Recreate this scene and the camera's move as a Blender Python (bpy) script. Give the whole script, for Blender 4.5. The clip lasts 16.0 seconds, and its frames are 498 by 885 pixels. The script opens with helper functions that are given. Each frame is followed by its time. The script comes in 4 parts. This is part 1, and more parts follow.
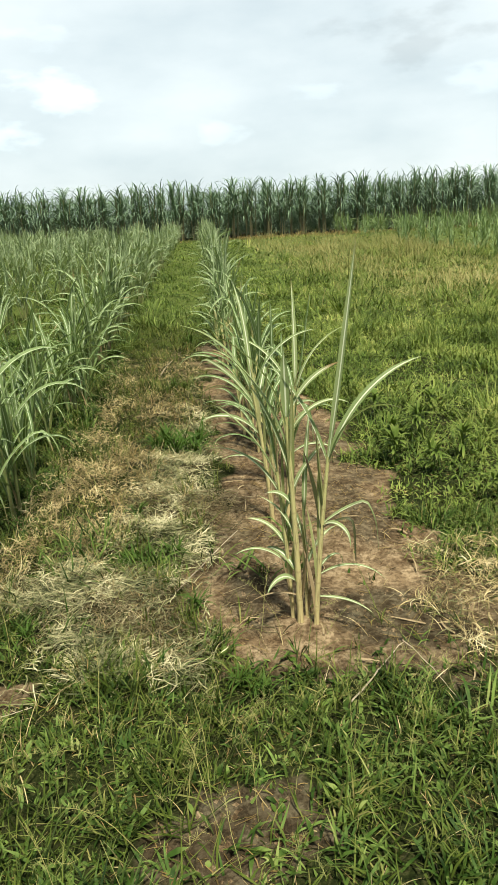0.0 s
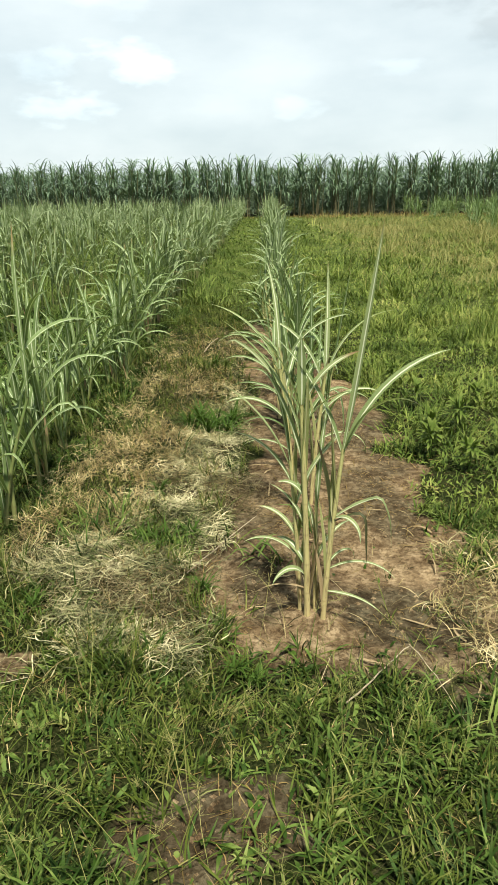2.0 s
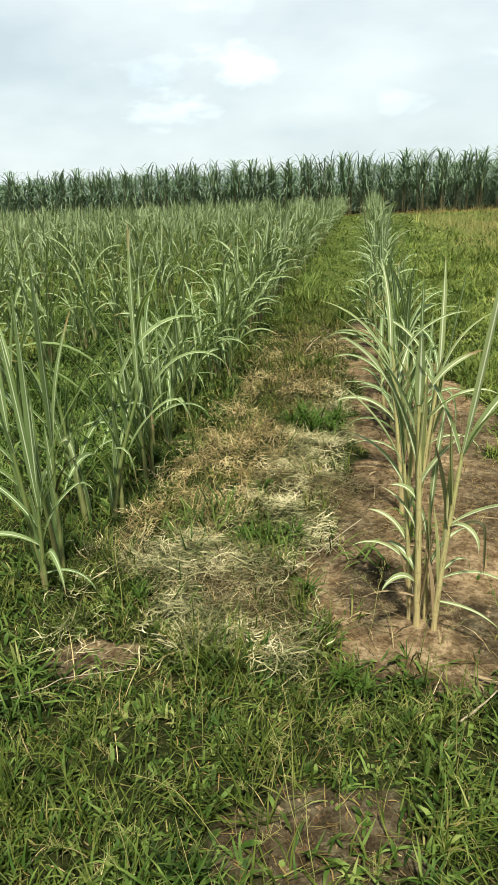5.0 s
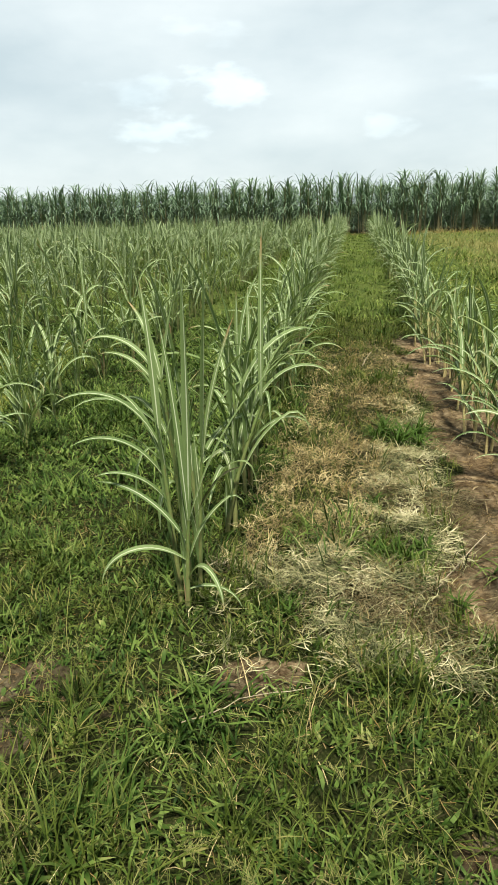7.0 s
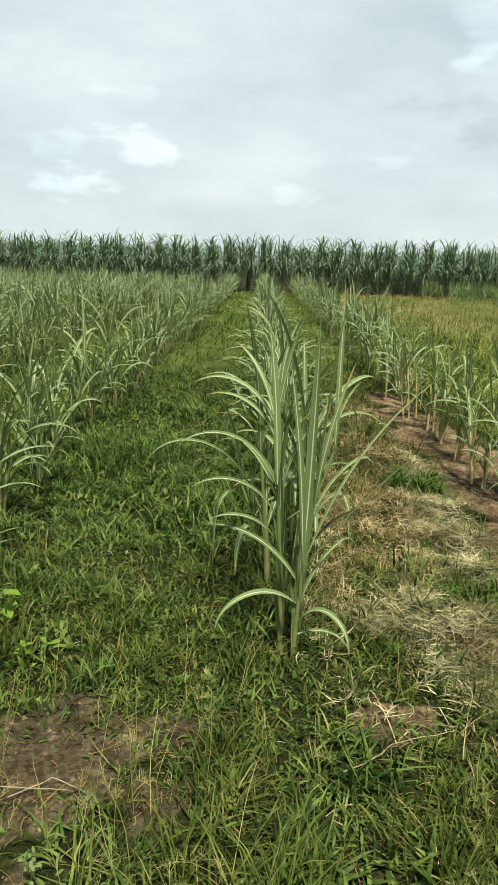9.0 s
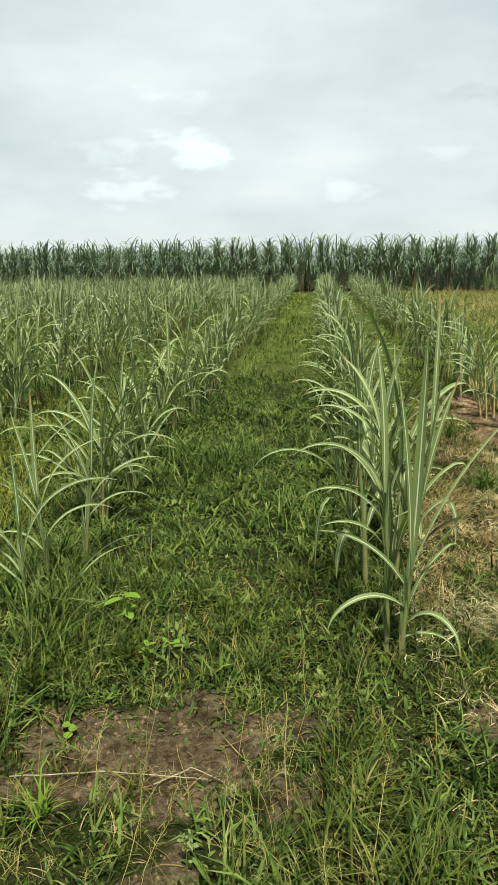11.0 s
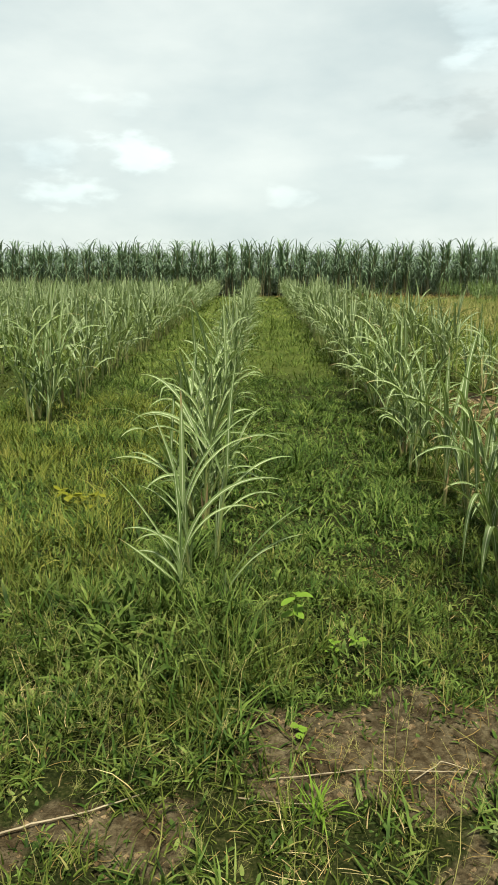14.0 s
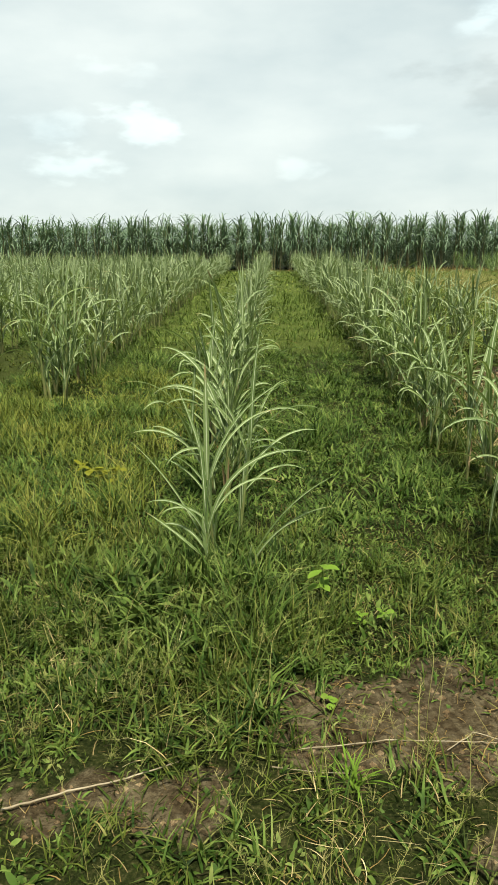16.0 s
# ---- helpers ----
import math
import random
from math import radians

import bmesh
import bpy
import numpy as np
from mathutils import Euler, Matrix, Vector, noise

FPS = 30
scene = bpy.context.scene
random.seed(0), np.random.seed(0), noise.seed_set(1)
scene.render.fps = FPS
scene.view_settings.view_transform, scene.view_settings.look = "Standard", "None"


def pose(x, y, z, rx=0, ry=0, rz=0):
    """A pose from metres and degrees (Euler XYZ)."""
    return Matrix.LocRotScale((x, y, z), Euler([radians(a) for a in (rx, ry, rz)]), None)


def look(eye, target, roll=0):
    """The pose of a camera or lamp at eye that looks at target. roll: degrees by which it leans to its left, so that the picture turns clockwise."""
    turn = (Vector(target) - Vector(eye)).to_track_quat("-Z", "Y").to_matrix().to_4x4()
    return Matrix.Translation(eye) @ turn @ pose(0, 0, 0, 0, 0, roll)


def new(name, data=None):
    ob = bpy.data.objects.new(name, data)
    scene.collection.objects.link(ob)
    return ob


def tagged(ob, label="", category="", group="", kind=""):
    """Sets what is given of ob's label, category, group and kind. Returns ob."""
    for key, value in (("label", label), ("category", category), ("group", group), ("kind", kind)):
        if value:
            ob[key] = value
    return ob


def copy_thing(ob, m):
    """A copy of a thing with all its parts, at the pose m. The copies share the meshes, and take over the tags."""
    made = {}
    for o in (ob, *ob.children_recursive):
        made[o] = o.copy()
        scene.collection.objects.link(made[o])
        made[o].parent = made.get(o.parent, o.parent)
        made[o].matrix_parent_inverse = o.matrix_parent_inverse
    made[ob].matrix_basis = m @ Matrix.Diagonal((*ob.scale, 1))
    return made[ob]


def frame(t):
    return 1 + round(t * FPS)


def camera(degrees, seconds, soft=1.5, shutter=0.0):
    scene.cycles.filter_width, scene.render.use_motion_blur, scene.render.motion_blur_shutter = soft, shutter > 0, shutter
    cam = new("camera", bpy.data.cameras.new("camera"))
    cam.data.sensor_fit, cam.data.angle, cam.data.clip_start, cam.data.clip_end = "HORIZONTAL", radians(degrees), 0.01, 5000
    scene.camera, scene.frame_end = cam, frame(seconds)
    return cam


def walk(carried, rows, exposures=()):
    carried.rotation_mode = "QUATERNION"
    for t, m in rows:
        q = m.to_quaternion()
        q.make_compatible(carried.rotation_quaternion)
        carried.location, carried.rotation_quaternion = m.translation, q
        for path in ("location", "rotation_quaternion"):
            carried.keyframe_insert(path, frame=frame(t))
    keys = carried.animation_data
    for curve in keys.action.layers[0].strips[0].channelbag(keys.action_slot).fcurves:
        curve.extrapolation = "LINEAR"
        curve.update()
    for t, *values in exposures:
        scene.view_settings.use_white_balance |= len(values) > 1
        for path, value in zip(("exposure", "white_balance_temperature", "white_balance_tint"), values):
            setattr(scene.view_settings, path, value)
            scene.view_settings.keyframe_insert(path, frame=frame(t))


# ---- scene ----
cam = camera(41.6, 16.0, soft=1.6)
# seconds, eye in metres, yaw, pitch, lean to the right in degrees
PATH = [
    (0.0, -0.300, 0.257, 1.516, -3.20, -19.75, 3.05),
    (0.5, -0.244, 0.286, 1.504, -0.73, -20.89, 1.44),
    (1.0, -0.177, 0.287, 1.511, 3.08, -20.66, 0.30),
    (1.5, -0.139, 0.319, 1.497, 0.15, -21.72, 2.40),
    (2.0, -0.158, 0.322, 1.510, 1.87, -21.38, 1.03),
    (2.5, -0.175, 0.352, 1.487, 1.88, -22.19, -2.30),
    (3.0, -0.278, 0.325, 1.514, 0.16, -20.32, -1.01),
    (3.5, -0.350, 0.350, 1.480, 2.20, -21.37, 0.32),
    (4.0, -0.248, 0.374, 1.469, 4.50, -22.93, 4.86),
    (4.5, -0.179, 0.365, 1.516, 5.59, -21.91, 1.63),
    (5.0, -0.220, 0.361, 1.495, 10.62, -21.20, 2.64),
    (5.2, -0.260, 0.367, 1.495, 12.18, -21.67, 2.31),
    (7.5, -1.025, 0.228, 1.473, 6.38, -17.72, 1.22),
    (8.0, -1.206, 0.139, 1.436, 2.30, -10.49, -0.88),
    (8.5, -1.449, 0.131, 1.430, 2.86, -13.93, -0.24),
    (9.0, -1.616, 0.220, 1.448, 0.69, -15.20, -1.74),
    (9.5, -1.709, 0.193, 1.463, 0.25, -14.75, -0.36),
    (10.0, -1.754, 0.182, 1.482, 3.18, -15.88, 1.68),
    (10.2, -1.746, 0.179, 1.484, 5.91, -16.76, 1.71),
    (12.3, -2.060, -0.035, 1.585, 5.28, -12.15, -1.09),
    (12.5, -2.112, 0.011, 1.552, 7.47, -12.45, 0.44),
    (13.0, -2.348, 0.113, 1.562, 5.40, -16.56, 1.21),
    (13.5, -2.521, 0.089, 1.547, 1.83, -13.60, 1.45),
    (14.0, -2.748, 0.038, 1.504, 0.87, -14.95, -0.06),
    (14.5, -2.719, 0.115, 1.437, -0.36, -19.27, 1.08),
    (15.0, -2.711, 0.046, 1.461, -2.10, -12.75, 0.41),
    (15.5, -2.722, 0.035, 1.482, -1.13, -18.26, 0.61),
    (16.0, -2.813, 0.058, 1.481, 1.82, -17.03, 0.38),
]
walk(cam, [(t, pose(x, y, z, 90 + pitch, 0, yaw) @ pose(0, 0, 0, 0, 0, -lean)) for t, x, y, z, yaw, pitch, lean in PATH],
     exposures=[(0.0, 0.95, 6500, 10), (4.0, 0.95, 6500, 10), (5.0, 0.94, 6500, 10), (7.5, 0.89, 6500, 10), (8.0, 0.94, 6500, 10), (8.5, 0.82, 6520, 10), (9.0, 0.79, 6550, 10), (9.5, 0.82, 6570, 9), (10.0, 0.82, 6600, 9),
                (12.5, 0.87, 6650, 9), (13.0, 0.82, 6650, 9), (13.5, 0.89, 6750, 8), (14.5, 0.84, 6850, 6), (15.0, 0.89, 6720, 8), (15.5, 0.85, 6850, 6), (16.0, 0.88, 6760, 7)])

# ---- world and sun ----
SUN_ELEVATION, SUN_AZIMUTH = 66.0, 165.0     # degrees; azimuth clockwise from the rows' direction (+y)
world = bpy.data.worlds.new("sky")
scene.world = world
world.use_nodes = True
wn, wl = world.node_tree.nodes, world.node_tree.links
wn.clear()


sky = wn.new("ShaderNodeTexSky")
sky.sky_type, sky.sun_disc = "NISHITA", False
sky.sun_elevation, sky.sun_rotation = radians(SUN_ELEVATION), radians(SUN_AZIMUTH)
sky.air_density, sky.dust_density = 1.0, 1.5
coord = wn.new("ShaderNodeTexCoord")
sky_gain = wn.new("ShaderNodeVectorMath")
sky_gain.operation = "SCALE"
sky_gain.inputs[3].default_value = 0.11
wl.new(sky.outputs[0], sky_gain.inputs[0])
# the thin, bright overcast with soft brighter and greyer patches
stretch = wn.new("ShaderNodeVectorMath")
stretch.operation = "MULTIPLY"
stretch.inputs[1].default_value = (1.0, 1.0, 2.6)
wl.new(coord.outputs["Generated"], stretch.inputs[0])
veil = wn.new("ShaderNodeTexNoise")
veil.inputs["Scale"].default_value, veil.inputs["Detail"].default_value = 3.6, 8.0
veil.inputs["Roughness"].default_value = 0.5
wl.new(stretch.outputs[0], veil.inputs["Vector"])
ramp = wn.new("ShaderNodeValToRGB")
ramp.color_ramp.elements[0].position, ramp.color_ramp.elements[0].color = 0.32, (0.70, 0.83, 0.865, 1)
ramp.color_ramp.elements[1].position, ramp.color_ramp.elements[1].color = 0.68, (1.0, 1.10, 1.10, 1)
wl.new(veil.outputs["Fac"], ramp.inputs[0])
mixed = wn.new("ShaderNodeMix")
mixed.data_type = "RGBA"
rise = wn.new("ShaderNodeSeparateXYZ")
wl.new(coord.outputs["Generated"], rise.inputs[0])
thinning = wn.new("ShaderNodeMapRange")
thinning.interpolation_type = "SMOOTHSTEP"
for i, v in ((1, 0.365), (2, 0.42), (3, 0.86), (4, 0.38)):
    thinning.inputs[i].default_value = v
wl.new(rise.outputs[2], thinning.inputs[0])
wl.new(thinning.outputs[0], mixed.inputs[0])
wl.new(sky_gain.outputs[0], mixed.inputs[6])
wl.new(ramp.outputs[0], mixed.inputs[7])
last = mixed.outputs[2]
# single clouds: azimuth, elevation, half width, half height (degrees), gain
CLOUDS = [(-9.7, 8.4, 2.6, 1.0, 0.2), (-15.2, 5.8, 2.8, 1.1, 0.2), (-17.2, 8.5, 3.0, 0.8, 0.13), (2.5, 5.7, 1.6, 0.8, 0.12),
          (10.2, 7.9, 2.4, 0.7, 0.10), (17.0, 11.0, 4.2, 2.0, -0.11), (16.6, 17.6, 2.2, 2.6, 0.16), (17.5, 14.6, 3.2, 1.0, 0.10), (21.5, 8.2, 3.0, 0.9, 0.10), (-13.0, 12.5, 3.0, 0.7, 0.08)]
ragged = wn.new("ShaderNodeTexNoise")
ragged.inputs["Scale"].default_value, ragged.inputs["Detail"].default_value = 14.0, 6.0
wl.new(stretch.outputs[0], ragged.inputs["Vector"])
for az, el, hw, hh, gain in CLOUDS:
    centre = (math.sin(radians(az)) * math.cos(radians(el)), math.cos(radians(az)) * math.cos(radians(el)), math.sin(radians(el)))
    away = wn.new("ShaderNodeVectorMath")
    away.operation = "SUBTRACT"
    away.inputs[1].default_value = centre
    wl.new(coord.outputs["Generated"], away.inputs[0])
    flat = wn.new("ShaderNodeVectorMath")
    flat.operation = "MULTIPLY"
    flat.inputs[1].default_value = (1 / radians(hw), 1 / radians(hw), 1 / radians(hh))
    wl.new(away.outputs[0], flat.inputs[0])
    far = wn.new("ShaderNodeVectorMath")
    far.operation = "LENGTH"
    wl.new(flat.outputs[0], far.inputs[0])
    edge = wn.new("ShaderNodeMath")
    edge.operation = "MULTIPLY_ADD"
    edge.inputs[1].default_value, edge.inputs[2].default_value = 5.0, -2.4
    wl.new(ragged.outputs["Fac"], edge.inputs[0])
    dist = wn.new("ShaderNodeMath")
    dist.operation = "ADD"
    wl.new(far.outputs["Value"], dist.inputs[0])
    wl.new(edge.outputs[0], dist.inputs[1])
    soft = wn.new("ShaderNodeMapRange")
    soft.interpolation_type = "SMOOTHSTEP"
    for i, v in ((1, 0.2), (2, 1.4), (3, 1 + 1.2 * gain), (4, 1.0)):
        soft.inputs[i].default_value = v
    wl.new(dist.outputs[0], soft.inputs[0])
    times = wn.new("ShaderNodeVectorMath")
    times.operation = "SCALE"
    wl.new(last, times.inputs[0])
    wl.new(soft.outputs[0], times.inputs[3])
    last = times.outputs[0]
back = wn.new("ShaderNodeBackground")
back.inputs[1].default_value = 0.53
wl.new(last, back.inputs[0])
wout = wn.new("ShaderNodeOutputWorld")
wl.new(back.outputs[0], wout.inputs[0])

sun = new("sun", bpy.data.lights.new("sun", "SUN"))
sun.data.energy, sun.data.angle, sun.data.color = 5.0, radians(5), (1.0, 0.95, 0.84)
sa, se = radians(SUN_AZIMUTH), radians(SUN_ELEVATION)
sun.matrix_world = look((0, 0, 30), Vector((0, 0, 30)) - 10 * Vector((math.sin(sa) * math.cos(se), math.cos(sa) * math.cos(se), math.sin(se))))


# ---- materials ----
class Nodes:
    """A small builder for node materials."""

    def __init__(self, name):
        self.mat = bpy.data.materials.new(name)
        self.mat.use_nodes = True
        self.n, self.l = self.mat.node_tree.nodes, self.mat.node_tree.links
        self.n.clear()
        self.out = self.n.new("ShaderNodeOutputMaterial")

    def add(self, kind, inputs=(), operation="", data_type="", blend_type="", interpolation_type="", attribute_name=""):
        node = self.n.new(kind)
        if data_type:
            node.data_type = data_type
        if blend_type:
            node.blend_type = blend_type
        if operation:
            node.operation = operation
        if interpolation_type:
            node.interpolation_type = interpolation_type
        if attribute_name:
            node.attribute_name = attribute_name
        for key, value in dict(inputs).items():
            if isinstance(value, bpy.types.NodeSocket):
                self.l.new(value, node.inputs[key])
            else:
                node.inputs[key].default_value = value
        return node

    def noise(self, scale, detail=4.0, vector=None, rough=0.6):
        node = self.add("ShaderNodeTexNoise", {"Scale": scale, "Detail": detail, "Roughness": rough})
        if vector is not None:
            self.l.new(vector, node.inputs["Vector"])
        return node.outputs["Fac"]

    def ramp(self, fac, *stops):
        node = self.add("ShaderNodeValToRGB", {0: fac})
        el = node.color_ramp.elements
        while len(el) < len(stops):
            el.new(0.5)
        for e, (p, c) in zip(el, stops):
            e.position, e.color = p, (*c, 1)
        return node.outputs[0]

    def mix(self, fac, a, b, blend="MIX"):
        node = self.add("ShaderNodeMix", {0: fac, 6: a if isinstance(a, bpy.types.NodeSocket) else (*a, 1), 7: b if isinstance(b, bpy.types.NodeSocket) else (*b, 1)}, data_type="RGBA", blend_type=blend)
        return node.outputs[2]

    def maths(self, op, *values):
        return self.add("ShaderNodeMath", dict(enumerate(values)), operation=op).outputs[0]

    def span(self, value, a, b, c=0.0, d=1.0):
        return self.add("ShaderNodeMapRange", {0: value, 1: a, 2: b, 3: c, 4: d}, interpolation_type="SMOOTHSTEP").outputs[0]

    def bump(self, height, strength, distance):
        return self.add("ShaderNodeBump", {"Strength": strength, "Distance": distance, "Height": height}).outputs[0]

    def solid(self, colour, rough, normal=None, spec=0.3, through_light=0.0, light_tint=(1.15, 1.25, 0.6)):
        ins = {"Base Color": colour if isinstance(colour, bpy.types.NodeSocket) else (*colour, 1), "Roughness": rough, "Specular IOR Level": spec}
        if normal is not None:
            ins["Normal"] = normal
        surf = self.add("ShaderNodeBsdfPrincipled", ins).outputs[0]
        if through_light:
            tint = self.mix(1.0, colour, light_tint, "MULTIPLY")
            glow = self.add("ShaderNodeBsdfTranslucent", {"Color": tint}).outputs[0]
            surf = self.add("ShaderNodeMixShader", {0: through_light, 1: surf, 2: glow}).outputs[0]
        self.l.new(surf, self.out.inputs[0])
        return self.mat


def leaf_material(name, dark, light, rib, tip, rib_width=0.07, rough=0.45, through_light=0.22, spec=0.15, tip_from=0.8):
    """A long leaf: colour by blade, a pale midrib, fine lengthwise veins, dry tip."""
    b = Nodes(name)
    uv = b.add("ShaderNodeSeparateXYZ", {0: b.add("ShaderNodeUVMap").outputs[0]})
    u, v = uv.outputs[0], uv.outputs[1]
    rnd = b.add("ShaderNodeNewGeometry").outputs["Random Per Island"]
    own = b.add("ShaderNodeObjectInfo").outputs["Random"]
    both = b.maths("FRACT", b.maths("ADD", rnd, own))
    place = b.add("ShaderNodeTexCoord").outputs["Object"]
    blotch = b.noise(9.0, 3.0, place)
    tone = b.maths("ADD", b.maths("MULTIPLY", both, 0.7), b.maths("MULTIPLY", blotch, 0.35))
    colour = b.mix(tone, dark, light)
    side = b.maths("ABSOLUTE", b.maths("SUBTRACT", u, 0.5))
    vein = b.add("ShaderNodeTexWave", {"Vector": b.add("ShaderNodeCombineXYZ", {0: u}).outputs[0], "Scale": 5.0, "Distortion": 0.0}).outputs["Fac"]
    colour = b.mix(b.maths("MULTIPLY", vein, 0.18), colour, tuple(1.5 * c for c in light))
    ribbed = b.span(side, rib_width * 1.5, rib_width * 0.6)
    colour = b.mix(b.maths("MULTIPLY", ribbed, 0.85), colour, rib)
    dry = b.span(b.maths("ADD", v, b.maths("MULTIPLY", b.maths("SUBTRACT", both, 0.6), 0.5)), tip_from, tip_from + 0.18)
    colour = b.mix(dry, colour, tip)
    return b.solid(colour, rough, b.bump(vein, 0.25, 0.001), spec, through_light)


def blade_material(name, stops, rough=0.6, through_light=0.14, patch=2.2, spec=0.08):
    """Grass and straw: one tone for each blade; the drift adds colour patches and tuft shade."""
    b = Nodes(name)
    rnd = b.add("ShaderNodeNewGeometry").outputs["Random Per Island"]
    place = b.add("ShaderNodeTexCoord").outputs["Object"]
    drift = b.noise(patch, 3.0, place)
    uv = b.add("ShaderNodeSeparateXYZ", {0: b.add("ShaderNodeUVMap").outputs[0]})
    # half the tone is drift: light and shaded tufts put into the blade colour
    t = b.maths("ADD", b.maths("MULTIPLY", rnd, 0.52), b.maths("MULTIPLY", b.span(drift, 0.36, 0.64), 0.48))
    colour = b.ramp(t, *stops)
    colour = b.mix(b.maths("MULTIPLY", b.span(uv.outputs[1], 0.55, 1.0), 0.25), colour, stops[-1][1])
    return b.solid(colour, rough, None, spec, through_light)


def soil_material():
    b = Nodes("soil")
    place = b.add("ShaderNodeTexCoord").outputs["Object"]
    bare = b.add("ShaderNodeAttribute", attribute_name="bare").outputs["Fac"]
    big, mid, fine = b.noise(2.1, 5, place), b.noise(11, 6, place), b.noise(90, 6, place)
    dry = b.ramp(big, (0.3, (0.200, 0.146, 0.082)), (0.7, (0.375, 0.285, 0.162)))
    dry = b.mix(b.span(mid, 0.35, 0.7), b.mix(1.0, dry, (0.46, 0.42, 0.38), "MULTIPLY"), dry)
    crumb = b.noise(38, 5, place, 0.7)
    dry = b.mix(b.span(crumb, 0.58, 0.40), dry, b.mix(1.0, dry, (0.50, 0.47, 0.44), "MULTIPLY"))
    dry = b.mix(b.maths("MULTIPLY", b.span(crumb, 0.60, 0.74), 0.5), dry, (0.36, 0.29, 0.18))
    # darker soil: moist verge and mottling, plus painted shade beside the first clump
    damp_shade = b.add("ShaderNodeAttribute", attribute_name="damp_shade").outputs["Fac"]
    dry = b.mix(damp_shade, dry, b.mix(1.0, dry, (0.34, 0.39, 0.40), "MULTIPLY"))
    # ground under grass: shade of the gaps between blades painted in as near-black
    shaded_litter = b.mix(b.span(fine, 0.35, 0.65), b.ramp(mid, (0.3, (0.005, 0.008, 0.002)), (0.72, (0.016, 0.022, 0.005))), b.ramp(mid, (0.3, (0.011, 0.019, 0.004)), (0.72, (0.034, 0.036, 0.011))))
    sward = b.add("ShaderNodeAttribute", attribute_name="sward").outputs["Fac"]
    shaded_litter = b.mix(sward, shaded_litter, b.ramp(b.noise(28, 6, place), (0.3, (0.030, 0.048, 0.009)), (0.7, (0.085, 0.105, 0.024))))
    colour = b.mix(b.span(b.maths("ADD", bare, b.maths("MULTIPLY", b.maths("SUBTRACT", mid, 0.5), 0.9)), 0.22, 0.78), shaded_litter, dry)
    colour = b.mix(b.maths("MULTIPLY", b.span(fine, 0.5, 0.8), 0.15), colour, (0.24, 0.19, 0.10))
    height = b.maths("ADD", b.maths("ADD", b.maths("MULTIPLY", mid, 1.0), b.maths("MULTIPLY", crumb, 0.5)), b.maths("MULTIPLY", fine, 0.35))
    return b.solid(colour, 0.92, b.bump(height, 1.0, 0.03), 0.04)


def stalk_material(name, low, high):
    b = Nodes(name)
    place = b.add("ShaderNodeTexCoord").outputs["Object"]
    uv = b.add("ShaderNodeSeparateXYZ", {0: b.add("ShaderNodeUVMap").outputs[0]})
    blotch = b.noise(22, 4, place)
    colour = b.mix(b.maths("ADD", b.maths("MULTIPLY", uv.outputs[1], 0.8), b.maths("MULTIPLY", blotch, 0.3)), low, high)
    ring = b.span(b.maths("ABSOLUTE", b.maths("SUBTRACT", b.maths("FRACT", b.maths("MULTIPLY", uv.outputs[1], 7.0)), 0.5)), 0.44, 0.5)
    colour = b.mix(b.maths("MULTIPLY", ring, 0.3), colour, (0.13, 0.085, 0.04))
    streak = b.noise(3.0, 3.0, b.add("ShaderNodeCombineXYZ", {0: b.maths("MULTIPLY", uv.outputs[0], 5.0), 1: b.maths("MULTIPLY", uv.outputs[1], 2.5)}).outputs[0])
    colour = b.mix(b.maths("MULTIPLY", b.span(streak, 0.52, 0.66), 0.65), colour, (0.11, 0.075, 0.035))
    return b.solid(colour, 0.5, b.bump(blotch, 0.3, 0.002), 0.3)


CANE_LEAF = leaf_material("cane_leaf", (0.056, 0.098, 0.025), (0.160, 0.215, 0.082), (0.50, 0.54, 0.36), (0.277, 0.197, 0.096), tip_from=0.97, rib_width=0.058)
# lighter copy of the cane leaf, with sun on the blades put into its colour
HEAD_LEAF = leaf_material("sunlit_cane_leaf", (0.100, 0.148, 0.050), (0.235, 0.275, 0.120), (0.58, 0.60, 0.42), (0.203, 0.144, 0.068), tip_from=0.93, rib_width=0.085)
# a leaf that turns dark towards its tip, and one dark all over
DARK_TIP = leaf_material("dark_tipped_cane_leaf", (0.095, 0.143, 0.048), (0.243, 0.281, 0.130), (0.519, 0.527, 0.363), (0.043, 0.041, 0.016), tip_from=0.86)
DARK_LEAF = leaf_material("dark_cane_leaf", (0.019, 0.024, 0.009), (0.047, 0.052, 0.021), (0.103, 0.095, 0.043), (0.043, 0.034, 0.017), tip_from=0.8, through_light=0.1)
CANE_FAR = leaf_material("cane_leaf_far", (0.057, 0.092, 0.028), (0.150, 0.196, 0.085), (0.34, 0.39, 0.24), (0.211, 0.186, 0.088), rib_width=0.10, tip_from=0.95)
TALL_LEAF = leaf_material("tall_cane_leaf", (0.032, 0.068, 0.037), (0.122, 0.187, 0.104), (0.24, 0.31, 0.19), (0.103, 0.126, 0.059), rib_width=0.09, tip_from=0.97, through_light=0.08)
SIDE_LEAF = leaf_material("side_cane_leaf", (0.042, 0.082, 0.024), (0.135, 0.190, 0.064), (0.24, 0.30, 0.14), (0.19, 0.17, 0.08), rib_width=0.08, tip_from=0.95)
PALE_SHEATH = leaf_material("pale_cane_sheath", (0.130, 0.165, 0.050), (0.340, 0.320, 0.140), (0.423, 0.397, 0.237), (0.339, 0.280, 0.153), tip_from=0.9)
